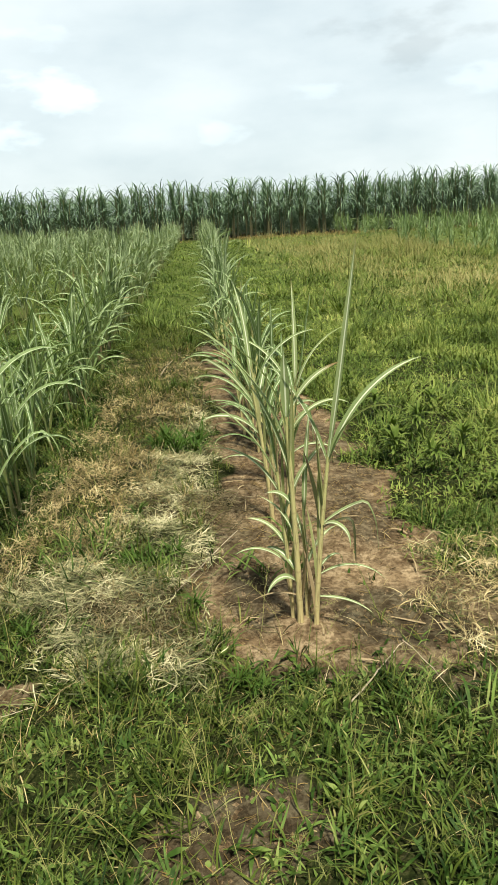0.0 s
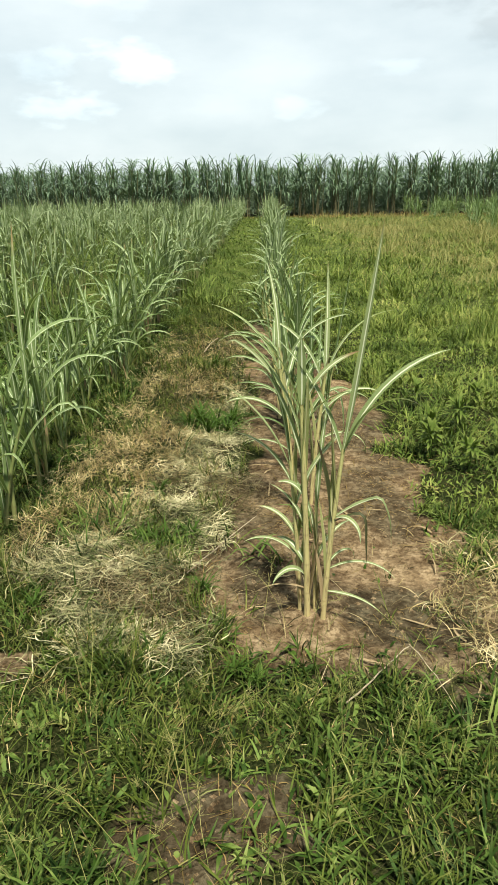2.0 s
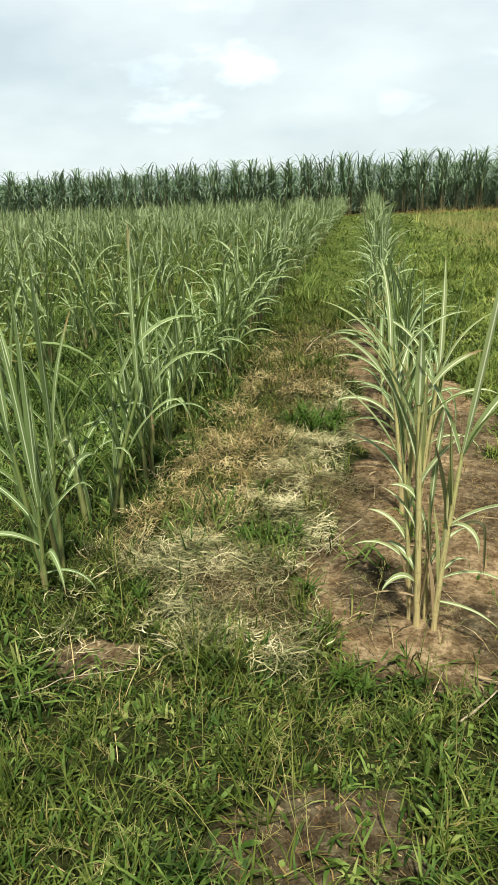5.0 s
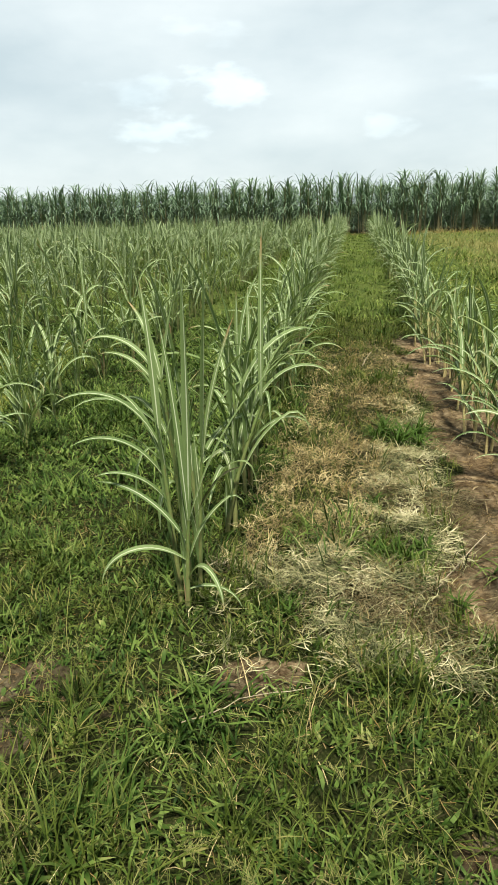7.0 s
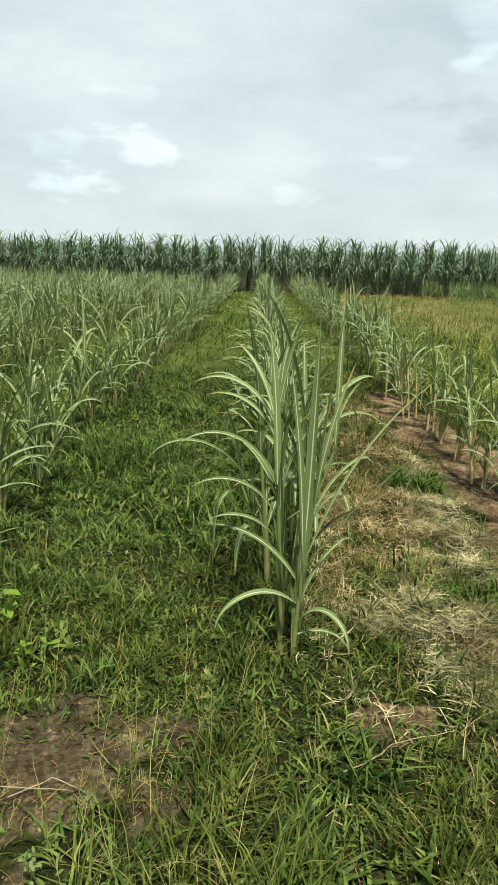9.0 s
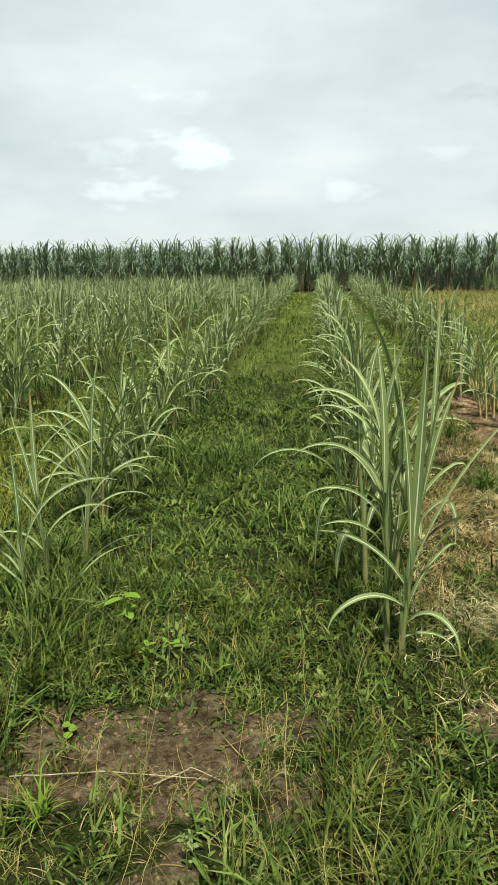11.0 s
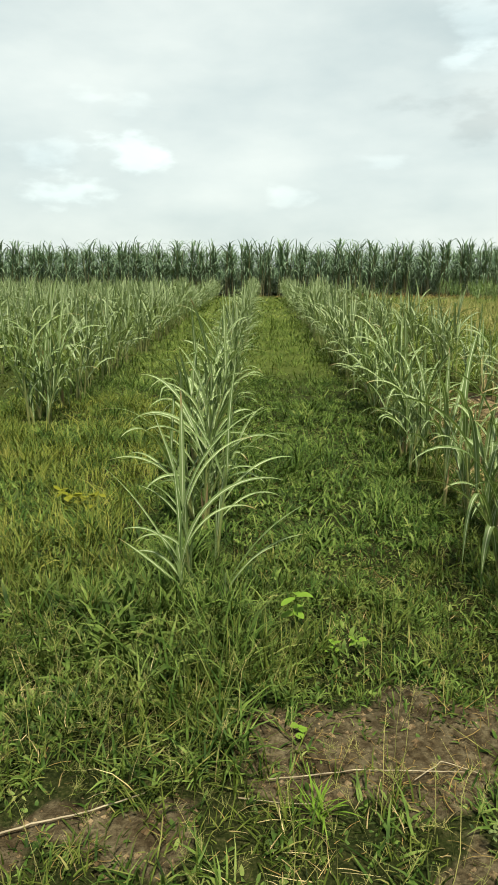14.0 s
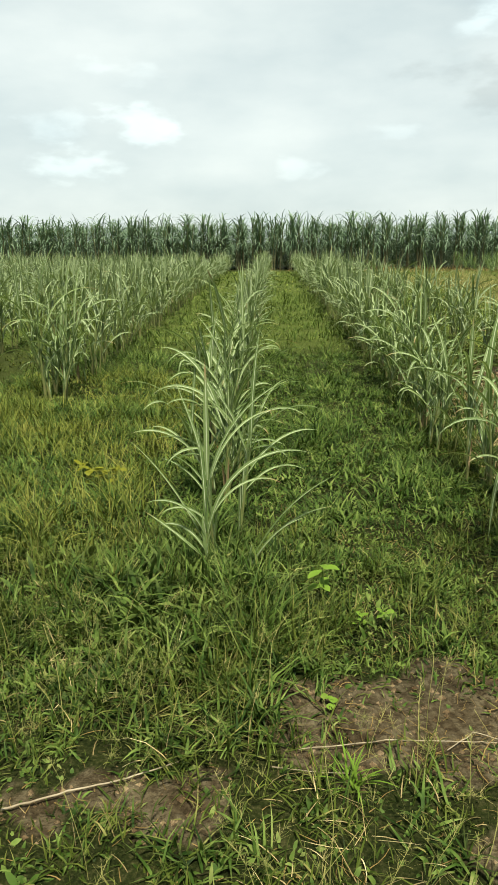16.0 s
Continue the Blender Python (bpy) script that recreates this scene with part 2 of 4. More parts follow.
DRY_LEAF = leaf_material("dry_cane_leaf", (0.138, 0.095, 0.043), (0.292, 0.224, 0.120), (0.344, 0.284, 0.172), (0.129, 0.086, 0.043), through_light=0.15, rough=0.7)
CANE_STALK = stalk_material("cane_stalk", (0.410, 0.325, 0.150), (0.330, 0.330, 0.125))
SHEATH = stalk_material("green_cane_stalk", (0.162, 0.162, 0.057), (0.104, 0.162, 0.043))
TALL_STALK = stalk_material("tall_cane_stalk", (0.120, 0.100, 0.050), (0.070, 0.100, 0.038))
# grass ramps run down to near-black, painting the shade among the blades
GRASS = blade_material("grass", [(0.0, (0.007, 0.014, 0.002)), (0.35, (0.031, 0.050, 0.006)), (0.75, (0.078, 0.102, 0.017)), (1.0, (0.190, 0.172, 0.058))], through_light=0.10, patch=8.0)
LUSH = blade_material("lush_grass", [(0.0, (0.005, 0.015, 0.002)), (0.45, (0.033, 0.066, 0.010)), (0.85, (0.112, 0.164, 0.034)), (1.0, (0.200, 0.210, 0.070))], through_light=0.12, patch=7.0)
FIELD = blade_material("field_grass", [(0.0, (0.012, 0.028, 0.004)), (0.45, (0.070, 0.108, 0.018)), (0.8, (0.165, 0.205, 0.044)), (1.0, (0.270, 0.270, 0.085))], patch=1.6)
FAR_LANE = blade_material("far_lane_grass", [(0.0, (0.018, 0.036, 0.006)), (0.5, (0.070, 0.108, 0.020)), (1.0, (0.165, 0.205, 0.050))], patch=2.0)
YELLOW_GRASS = blade_material("yellow_grass", [(0.0, (0.085, 0.110, 0.028)), (0.5, (0.190, 0.182, 0.062)), (1.0, (0.320, 0.275, 0.120))], patch=0.3)
BROWN_GRASS = blade_material("brown_grass", [(0.0, (0.059, 0.042, 0.014)), (0.5, (0.168, 0.116, 0.039)), (1.0, (0.277, 0.197, 0.080))], patch=1.5)
# dead blades with the shade under the grass worked into their dark tones
SHADED_THATCH = blade_material("shaded_thatch", [(0.0, (0.008, 0.009, 0.003)), (0.6, (0.028, 0.026, 0.009)), (1.0, (0.120, 0.095, 0.038))], patch=3.0)
HAY = blade_material("green_hay", [(0.0, (0.018, 0.024, 0.007)), (0.3, (0.090, 0.100, 0.040)), (0.6, (0.270, 0.255, 0.125)), (1.0, (0.560, 0.515, 0.320))], rough=0.55, through_light=0.1, patch=6.0)
GOLD = blade_material("golden_straw", [(0.0, (0.040, 0.034, 0.012)), (0.4, (0.200, 0.155, 0.066)), (0.8, (0.400, 0.325, 0.160)), (1.0, (0.600, 0.520, 0.300))], rough=0.55, through_light=0.1, patch=6.0)
# bottom straw kept dark: shade in the gaps between strands, put into its colour
SHADED_STRAW = blade_material("straw", [(0.0, (0.021, 0.018, 0.006)), (0.4, (0.059, 0.047, 0.018)), (0.75, (0.134, 0.108, 0.050)), (1.0, (0.302, 0.260, 0.151))], rough=0.6, through_light=0.1, patch=2.6)
SEED_STALK = blade_material("seed_stalk", [(0.0, (0.090, 0.110, 0.028)), (1.0, (0.270, 0.245, 0.090))])
BROAD = blade_material("broad_weed_leaf", [(0.0, (0.026, 0.055, 0.008)), (0.6, (0.046, 0.086, 0.013)), (1.0, (0.098, 0.138, 0.024))])
BRIGHT = blade_material("bright_weed_leaf", [(0.0, (0.080, 0.150, 0.015)), (1.0, (0.135, 0.215, 0.028))])
TALL_GRASS = blade_material("yellow_green_grass", [(0.0, (0.034, 0.056, 0.008)), (0.5, (0.105, 0.130, 0.021)), (1.0, (0.215, 0.210, 0.050))], through_light=0.12)
YELLOW = blade_material("yellowing_leaf", [(0.0, (0.094, 0.108, 0.009)), (1.0, (0.176, 0.171, 0.016))])
PALE_HEAD = blade_material("pale_flower_head", [(0.0, (0.07, 0.11, 0.025)), (1.0, (0.20, 0.24, 0.10))])
TWIG = blade_material("dry_twig", [(0.0, (0.12, 0.095, 0.058)), (0.5, (0.24, 0.20, 0.13)), (1.0, (0.36, 0.31, 0.21))], through_light=0.0, patch=14.0)
SOIL = soil_material()


# ---- mesh tools ----


def lattice(x, y, seed=0):
    """Smooth value noise, 0 to 1."""
    x, y = np.asarray(x, float), np.asarray(y, float)
    ix, iy = np.floor(x).astype(np.int64), np.floor(y).astype(np.int64)
    fx, fy = x - ix, y - iy
    fx, fy = fx * fx * (3 - 2 * fx), fy * fy * (3 - 2 * fy)

    def h(a, b):
        n = (a * 374761393 + b * 668265263 + seed * 974711) & 0x7FFFFFFF
        n = ((n ^ (n >> 13)) * 1274126177) & 0x7FFFFFFF
        return ((n ^ (n >> 16)) & 0xFFFF) / 65535.0

    top = h(ix, iy) * (1 - fx) + h(ix + 1, iy) * fx
    low = h(ix, iy + 1) * (1 - fx) + h(ix + 1, iy + 1) * fx
    return top * (1 - fy) + low * fy


def step(a, b, x):
    t = np.clip((np.asarray(x, float) - a) / (b - a), 0, 1)
    return t * t * (3 - 2 * t)


def raw_mesh(name, verts, quads, uvs, material):
    """A smooth mesh out of arrays of vertices, quads and a uv for each vertex."""
    me = bpy.data.meshes.new(name)
    me.vertices.add(len(verts))
    me.vertices.foreach_set("co", np.ascontiguousarray(verts, np.float32).ravel())
    me.loops.add(quads.size)
    me.loops.foreach_set("vertex_index", np.ascontiguousarray(quads, np.int32).ravel())
    me.polygons.add(len(quads))
    me.polygons.foreach_set("loop_start", np.arange(0, quads.size, 4, dtype=np.int32))
    me.polygons.foreach_set("use_smooth", np.ones(len(quads), bool))
    layer = me.uv_layers.new(name="UVMap")
    layer.data.foreach_set("uv", np.ascontiguousarray(uvs[quads.ravel()], np.float32).ravel())
    me.materials.append(material)
    me.update()
    me.validate()
    return me


PROFILES = {
    "cane": lambda s: np.minimum(1, 0.42 + 2.6 * s) * np.clip(1 - s ** 3.8, 0.0, 1) + 0.02,
    "grass": lambda s: np.minimum(1, 0.65 + 1.5 * s) * np.clip(1 - s ** 1.8, 0.0, 1) + 0.03,
    "sheath": lambda s: np.clip(np.minimum(1, 0.6 + 2.5 * s) * (1.0 - 0.35 * s) * (1 - s ** 5), 0.02, 1),
    "straw": lambda s: 1 - 0.5 * s,
    "oval": lambda s: np.sin(np.pi * np.clip(s, 0.0, 1)) ** 0.75 + 0.03,
}


def ribbons(base, az, el, length, width, droop, seg=6, cols=2, profile="grass", fold=0.18, twist=0.0, power=1.5, kink=None, bend=0.0, wave=0.0, roll=0.0):
    """Long leaves as bent strips. base (n, 3); az, el, droop in degrees; kink: the share of the length at which the blade breaks over."""
    base = np.atleast_2d(np.asarray(base, float))
    n = len(base)
    full = lambda v: np.broadcast_to(np.asarray(v, float), (n,))[:, None]
    az, el, length, width, droop, twist, bend, wave, roll = (full(v) for v in (az, el, length, width, droop, twist, bend, wave, roll))
    s = np.linspace(0, 1, seg + 1)[None, :]
    e = el - droop * s ** power
    if kink is not None:
        e = e - 75 * step(0, 0.09, s - full(kink))
    e = np.radians(np.maximum(e, -87))
    a = np.radians(az + bend * s + wave * np.sin(7 * s + az))
    t = np.stack([np.cos(e) * np.cos(a), np.cos(e) * np.sin(a), np.sin(e)], -1)
    d = 0.5 * (t[:, 1:] + t[:, :-1]) * (length / seg)[..., None]
    p = base[:, None, :] + np.concatenate([np.zeros((n, 1, 3)), np.cumsum(d, 1)], 1)
    side = np.stack([-np.sin(a), np.cos(a), np.zeros_like(a)], -1)
    nrm = np.cross(t, side)
    r = np.radians(roll + twist * s)[..., None]
    side, nrm = np.cos(r) * side + np.sin(r) * nrm, np.cos(r) * nrm - np.sin(r) * side
    w = (PROFILES[profile](s) * width)[..., None] / 2
    if cols == 3:
        v = np.stack([p - side * w, p - nrm * w * fold * 2, p + side * w], 2)
        us = np.array([0, 0.5, 1.0])
    else:
        v = np.stack([p - side * w, p + side * w], 2)
        us = np.array([0, 1.0])
    verts = v.reshape(-1, 3)
    uv = np.stack(np.broadcast_arrays(us[None, None, :], s[:, :, None]), -1)
    uvs = np.broadcast_to(uv, (n, seg + 1, cols, 2)).reshape(-1, 2)
    i = np.arange(seg)[:, None] * cols + np.arange(cols - 1)[None, :]
    quad = np.stack([i, i + 1, i + cols + 1, i + cols], -1).reshape(-1, 4)
    quads = (np.arange(n)[:, None, None] * (seg + 1) * cols + quad[None]).reshape(-1, 4)
    return verts, quads, uvs


def joined(*pieces):
    vs, qs, us, at = [], [], [], 0
    for v, q, u in pieces:
        vs.append(v)
        qs.append(q + at)
        us.append(u)
        at += len(v)
    return np.concatenate(vs), np.concatenate(qs), np.concatenate(us)


def tube(points, radii, sides=8):
    """A tube along points, with its uv running along it."""
    points, radii = np.asarray(points, float), np.asarray(radii, float)
    k = len(points)
    tangent = np.gradient(points, axis=0)
    tangent /= np.linalg.norm(tangent, axis=1)[:, None] + 1e-9
    ref = np.where(np.abs(tangent[:, 2:3]) > 0.8, np.array([[1.0, 0, 0]]), np.array([[0, 0, 1.0]]))
    a = np.cross(tangent, ref)
    a /= np.linalg.norm(a, axis=1)[:, None]
    b = np.cross(tangent, a)
    ang = np.linspace(0, 2 * np.pi, sides, endpoint=False)
    v = points[:, None] + radii[:, None, None] * (np.cos(ang)[None, :, None] * a[:, None] + np.sin(ang)[None, :, None] * b[:, None])
    i, j = np.meshgrid(np.arange(k - 1), np.arange(sides), indexing="ij")
    q = np.stack([i * sides + j, i * sides + (j + 1) % sides, (i + 1) * sides + (j + 1) % sides, (i + 1) * sides + j], -1).reshape(-1, 4)
    u = np.stack(np.broadcast_arrays(np.linspace(0, 1, sides)[None, :], np.linspace(0, 1, k)[:, None]), -1).reshape(-1, 2)
    return v.reshape(-1, 3), q, u


def part(name, pieces, material, parent, label=""):
    ob = new(name, raw_mesh(name, *pieces, material))
    ob.parent = parent
    if label:
        ob["label"] = label
    return ob


# ---- the ground ----
WALL_Y = 37.2
# heaps of cut grass in the lane: x, y, half widths, height
HEAPS = [(-0.66, 2.52, 0.20, 0.16, 0.045), (-0.95, 2.66, 0.22, 0.16, 0.035), (-0.50, 3.42, 0.20, 0.22, 0.055), (-0.66, 3.10, 0.22, 0.12, 0.03), (-0.80, 4.1, 0.2, 0.3, 0.04), (-0.62, 5.3, 0.2, 0.4, 0.04), (-0.75, 6.6, 0.25, 0.5, 0.04)]


def inside(x, y, cx, cy, rx, ry, seed=0, rag=0.35):
    """1 within a ragged ellipse, 0 outside."""
    d = np.hypot((x - cx) / rx, (y - cy) / ry) + rag * 2 * (lattice(x * 7, y * 7, seed) - 0.5)
    return step(1.1, 0.85, d)


def bare(x, y):
    """Where the soil lies open, 0 to 1."""
    rag = 0.34 * (lattice(x * 4, y * 4, 3) - 0.5) + 0.20 * (lattice(x * 13, y * 13, 4) - 0.5)
    left = np.interp(y, [2.0, 2.5, 3.3, 4.3, 5.8, 7.7], [-0.20, -0.46, -0.36, -0.28, -0.40, -0.36])
    right = np.interp(y, [2.0, 2.4, 3.0, 4.6, 5.7, 7.0], [0.70, 0.78, 0.66, 0.62, 0.50, 0.10])
    strip = step(-0.06, 0.06, x - left + rag) * step(0.06, -0.06, x - right + rag) * step(1.95, 2.12, y + rag) * step(8.6, 7.6, y + rag)
    b = strip
    for cx, cy, rx, ry in ((-2.1, 1.92, 0.38, 0.20), (-2.62, 1.82, 0.40, 0.22), (-3.15, 1.55, 0.36, 0.13), (-1.15, 2.08, 0.18, 0.10),
                           (-2.2, 1.35, 0.25, 0.12)):
        b = np.maximum(b, 0.9 * inside(x, y, cx, cy, rx, ry, 8, 0.8))
    return np.maximum(b, 0.98 * inside(x, y, -0.31, 1.51, 0.25, 0.18, 8, 0.35))


def strawy(x, y):
    """Where cut, dry grass covers the ground."""
    rag = 0.25 * (lattice(x * 3, y * 3, 5) - 0.5)
    lane = step(-1.42, -1.20, x + rag) * step(-0.28, -0.46, x + rag * 0.6) * step(1.95, 2.25, y + rag) * step(9.0, 7.2, y + rag)
    heaps = (0.55 + 0.45 * step(0.35, 0.6, lattice(x * 2.1, y * 1.7, 6))) * (1 - 0.75 * step(-0.80, -1.05, x) * step(2.8, 3.4, y))
    for cx, cy, rx, ry in ((-0.69, 2.86, 0.16, 0.10), (-0.50, 4.45, 0.26, 0.22), (-0.55, 8.1, 0.3, 0.3), (-0.72, 3.35, 0.18, 0.12), (-0.45, 2.55, 0.12, 0.16), (-0.62, 5.9, 0.2, 0.3), (-1.15, 2.35, 0.12, 0.12)):
        heaps = heaps * (1 - 0.9 * inside(x, y, cx, cy, rx, ry, 9))
    heaps = heaps * (1 - 0.85 * np.maximum(inside(x, y, -1.28, 2.25, 0.34, 0.36, 13), inside(x, y, -1.08, 2.10, 0.34, 0.20, 19)))
    right = 0.5 * inside(x, y, 0.80, 2.58, 0.28, 0.36, 10, 0.9)
    return np.maximum(lane * heaps, right)


def height(x, y):
    """The lie of the land."""
    x, y = np.asarray(x, float), np.asarray(y, float)
    h = 0.028 * (lattice(x * 1.6, y * 1.6, 1) - 0.5) - 0.008 + 0.022 * (lattice(x * 6, y * 6, 2) - 0.5)
    h = h + 0.017 * (lattice(x * 15, y * 15, 7) - 0.5)
    lane = np.exp(-((x + 0.85) / 0.32) ** 2) * step(2.2, 2.8, y) * step(9, 7, y)
    h = h + 0.04 * lane * (0.3 + lattice(x * 2.6, y * 2.6, 12))
    h = h - 0.05 * np.exp(-(((x + 0.69) / 0.14) ** 2 + ((y - 2.86) / 0.09) ** 2)) - 0.05 * np.exp(-(((x + 0.98) / 0.12) ** 2 + ((y - 4.78) / 0.12) ** 2))
    for cx, cy, rx, ry, up in HEAPS:
        h = h + up * np.exp(-(((x - cx) / rx) ** 2 + ((y - cy) / ry) ** 2)) * (0.6 + 0.8 * lattice(x * 9, y * 9, 14))
    for row in (0.0, -1.47, -3.1):
        h = h + 0.008 * np.exp(-((x - row) / 0.16) ** 2) * step(2.2, 2.5, y)
    return h * step(60, 25, np.hypot(x, y))


def spread(lo, hi, fine, far, grow):
    """Grid lines: fine ones from lo to hi, then wider and wider out to far."""
    mid = np.arange(lo, hi + fine / 2, fine)
    out, d = [], fine
    while not out or out[-1] < far:
        d *= grow
        out.append((out[-1] if out else 0) + d)
    out = np.array(out)
    return np.concatenate([lo - out[::-1], mid, hi + out])


gx, gy = spread(-4.6, 1.8, 0.05, 900, 1.14), spread(0.6, 7.0, 0.05, 1500, 1.12)
GX, GY = np.meshgrid(gx, gy)
gverts = np.stack([GX, GY, height(GX, GY)], -1).reshape(-1, 3)
nx, ny = len(gx), len(gy)
gi = (np.arange(ny - 1)[:, None] * nx + np.arange(nx - 1)[None, :]).ravel()
gquads = np.stack([gi, gi + 1, gi + nx + 1, gi + nx], -1)
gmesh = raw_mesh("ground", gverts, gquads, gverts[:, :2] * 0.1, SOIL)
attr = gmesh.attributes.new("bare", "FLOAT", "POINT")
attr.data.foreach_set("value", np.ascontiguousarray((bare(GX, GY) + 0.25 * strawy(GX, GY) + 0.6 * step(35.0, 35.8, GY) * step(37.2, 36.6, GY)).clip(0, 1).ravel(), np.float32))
wet_shade = gmesh.attributes.new("damp_shade", "FLOAT", "POINT")
# the two ellipses paint the first clump's shade on the soil at its foot
wet_shade.data.foreach_set("value", np.ascontiguousarray((step(2.3, 1.95, GY) * 0.9 + 0.9 * inside(GX, GY, 0.34, 2.36, 0.24, 0.20, 17) + 0.8 * inside(GX, GY, -0.20, 2.62, 0.12, 0.26, 18) + 0.75 * step(0.62, 0.35, 0.6 * lattice(GX * 2.2, GY * 2.2, 15) + 0.4 * lattice(GX * 7, GY * 7, 16))).clip(0, 1).ravel(), np.float32))
# no sward past the tall cane's foot, so the painted dark floor stays there
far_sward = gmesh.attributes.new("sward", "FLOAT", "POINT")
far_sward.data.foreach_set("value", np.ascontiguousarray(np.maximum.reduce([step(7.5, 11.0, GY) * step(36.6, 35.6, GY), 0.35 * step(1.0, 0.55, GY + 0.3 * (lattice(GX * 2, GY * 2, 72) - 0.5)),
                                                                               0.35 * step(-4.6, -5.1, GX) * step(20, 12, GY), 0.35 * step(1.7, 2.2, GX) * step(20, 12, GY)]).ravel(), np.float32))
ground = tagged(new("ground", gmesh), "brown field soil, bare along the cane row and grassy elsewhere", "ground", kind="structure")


def on_ground(x, y, up=0.0):
    return np.stack([x, y, height(x, y) + up], -1)


# ---- cane plants ----
def stalk_line(foot, lean_az, lean, tall, k=9):
    s = np.linspace(0, 1, k)
    a = radians(lean_az)
    return np.stack([foot[0] + math.cos(a) * lean * s ** 1.4, foot[1] + math.sin(a) * lean * s ** 1.4, foot[2] + tall * s - 0.02], -1)


def stalk_pieces(line, thick, sides=7):
    """A jointed stalk: swollen at its nodes."""
    s = np.linspace(0, 1, 29)
    k = len(line)
    p = np.stack([np.interp(s * (k - 1), np.arange(k), line[:, i]) for i in range(3)], -1)
    swell = 1 + 0.14 * (np.abs((s * 7) % 1 - 0.5) > 0.42)
    return tube(p, thick * (1.05 - 0.45 * s) * swell, sides)


def along(line, s):
    k = len(line)
    return np.array([np.interp(s * (k - 1), np.arange(k), line[:, i]) for i in range(3)])


def random_clump(r, stalks=3, tall=(0.34, 0.64)):
    """Specs of one young clump: stalks and, for each, its leaves, which rise and then arch over."""
    spec = []
    for i in range(stalks):
        az = r.uniform(0, 360)
        foot = (r.uniform(-0.07, 0.07), r.uniform(-0.12, 0.12), 0.0)
        h = r.uniform(*tall)
        leaves, plane = [], r.uniform(0, 360)
        n = r.integers(5, 8)
        for j in range(n):
            f = (j + 0.5) / n
            a = plane + 180 * (j % 2) + r.uniform(-40, 40)
            if j == n - 1:
                leaves.append((1.0, a, r.uniform(78, 89), r.uniform(0.36, 0.62), r.uniform(0.020, 0.032), r.uniform(0, 40), 2.0))
            else:
                leaves.append((0.22 + 0.76 * f, a, r.uniform(56, 72) + 13 * f, r.uniform(0.38, 0.58) + 0.16 * min(f * 1.6, 1), r.uniform(0.019, 0.031), r.uniform(90, 150) - 32 * f,
                               r.uniform(0.45, 0.8) if r.random() < 0.14 else 2.0))
        spec.append((foot, az, r.uniform(0.02, 0.16), h, r.uniform(0.007, 0.011), leaves))
    return spec


def leaf_pieces(line, spec, r, seg, cols, face=0.0):
    s, az, el, length, width, droop, kink = spec[:7]
    if face:
        az, el, length, width, droop = az + r.normal(0, 14), el + r.normal(0, 2), length * r.uniform(0.97, 1.04), width * r.uniform(0.78, 0.98), droop + r.normal(0, 5)
    b = along(line, s)[None]
    return ribbons(b, az, el, length, width, droop, seg, cols, "cane", fold=0.22, twist=r.uniform(-50, 50), kink=[kink], bend=r.uniform(-25, 25), power=1.4 if face else r.uniform(1.5, 2.5), wave=r.uniform(0, 4), roll=face * r.uniform(0.4, 1.0) * math.cos(radians(az)))


def split_clump(name, spec, r, label, group="", stalk_mat=SHEATH, sheath_mat=CANE_LEAF, leaf_mat=CANE_LEAF, face=0.0, slim=1.0):
    """A clump near the path: every stalk a part, every leaf a piece of its stalk."""
    thing = tagged(new(name), label, "sugarcane", group)
    for foot, laz, lean, tall, thick, leaves in spec:
        line = stalk_line(foot, laz, lean, tall)
        st = part("stalk", stalk_pieces(line, thick), stalk_mat, thing)
        for k in range(4):
            s0 = 0.04 + 0.22 * k
            part("leaf_sheath", ribbons([along(line, s0)], r.uniform(0, 360), r.uniform(82, 88), 0.26 * tall / 0.7 + 0.06, r.uniform(0.017, 0.026), r.uniform(-6, 14), 5, 3, "sheath", fold=-0.5), DRY_LEAF if k == 0 and (stalk_mat is CANE_STALK or r.random() < 0.3) else sheath_mat, st)
        for lf in leaves:
            dry = lf[0] < 0.2 and r.random() < 0.5
            mark = lf[7] if len(lf) > 7 else ""
            part("dry_leaf" if dry else "leaf", leaf_pieces(line, (*lf[:4], lf[4] * slim, *lf[5:7]), r, 14, 3, face), DARK_LEAF if mark == "dark_leaf" else DARK_TIP if mark == "tip" else DRY_LEAF if dry else leaf_mat, st, {"dark_leaf": "dark leaf", "tip": "green leaf with a dark tip"}.get(mark, ""))
    return thing


def simple_clump(name, spec, r, stalk_mat, leaf_mat, label, group, seg=6, cols=3):
    """A clump farther off: every stalk a part, its leaves one mesh on it."""
    thing = tagged(new(name), label, "sugarcane", group)
    for foot, laz, lean, tall, thick, lfs in spec:
        line = stalk_line(foot, laz, lean, tall)
        st = part("stalk", tube(line[::2], np.full(5, thick), 5), stalk_mat, thing)
        tagged(part("leaves", joined(*[leaf_pieces(line, lf, r, seg, cols) for lf in lfs]), leaf_mat, st), kind="stuff")
    return thing


def foliage(spec, r, seg, cols):
    return joined(*[leaf_pieces(stalk_line(*st[:4]), lf, r, seg, cols) for st in spec for lf in st[5]])


def planted(x, y, turn, size):
    return pose(x, y, float(height(x, y)), 0, 0, turn) @ Matrix.Diagonal((size, size, size, 1))


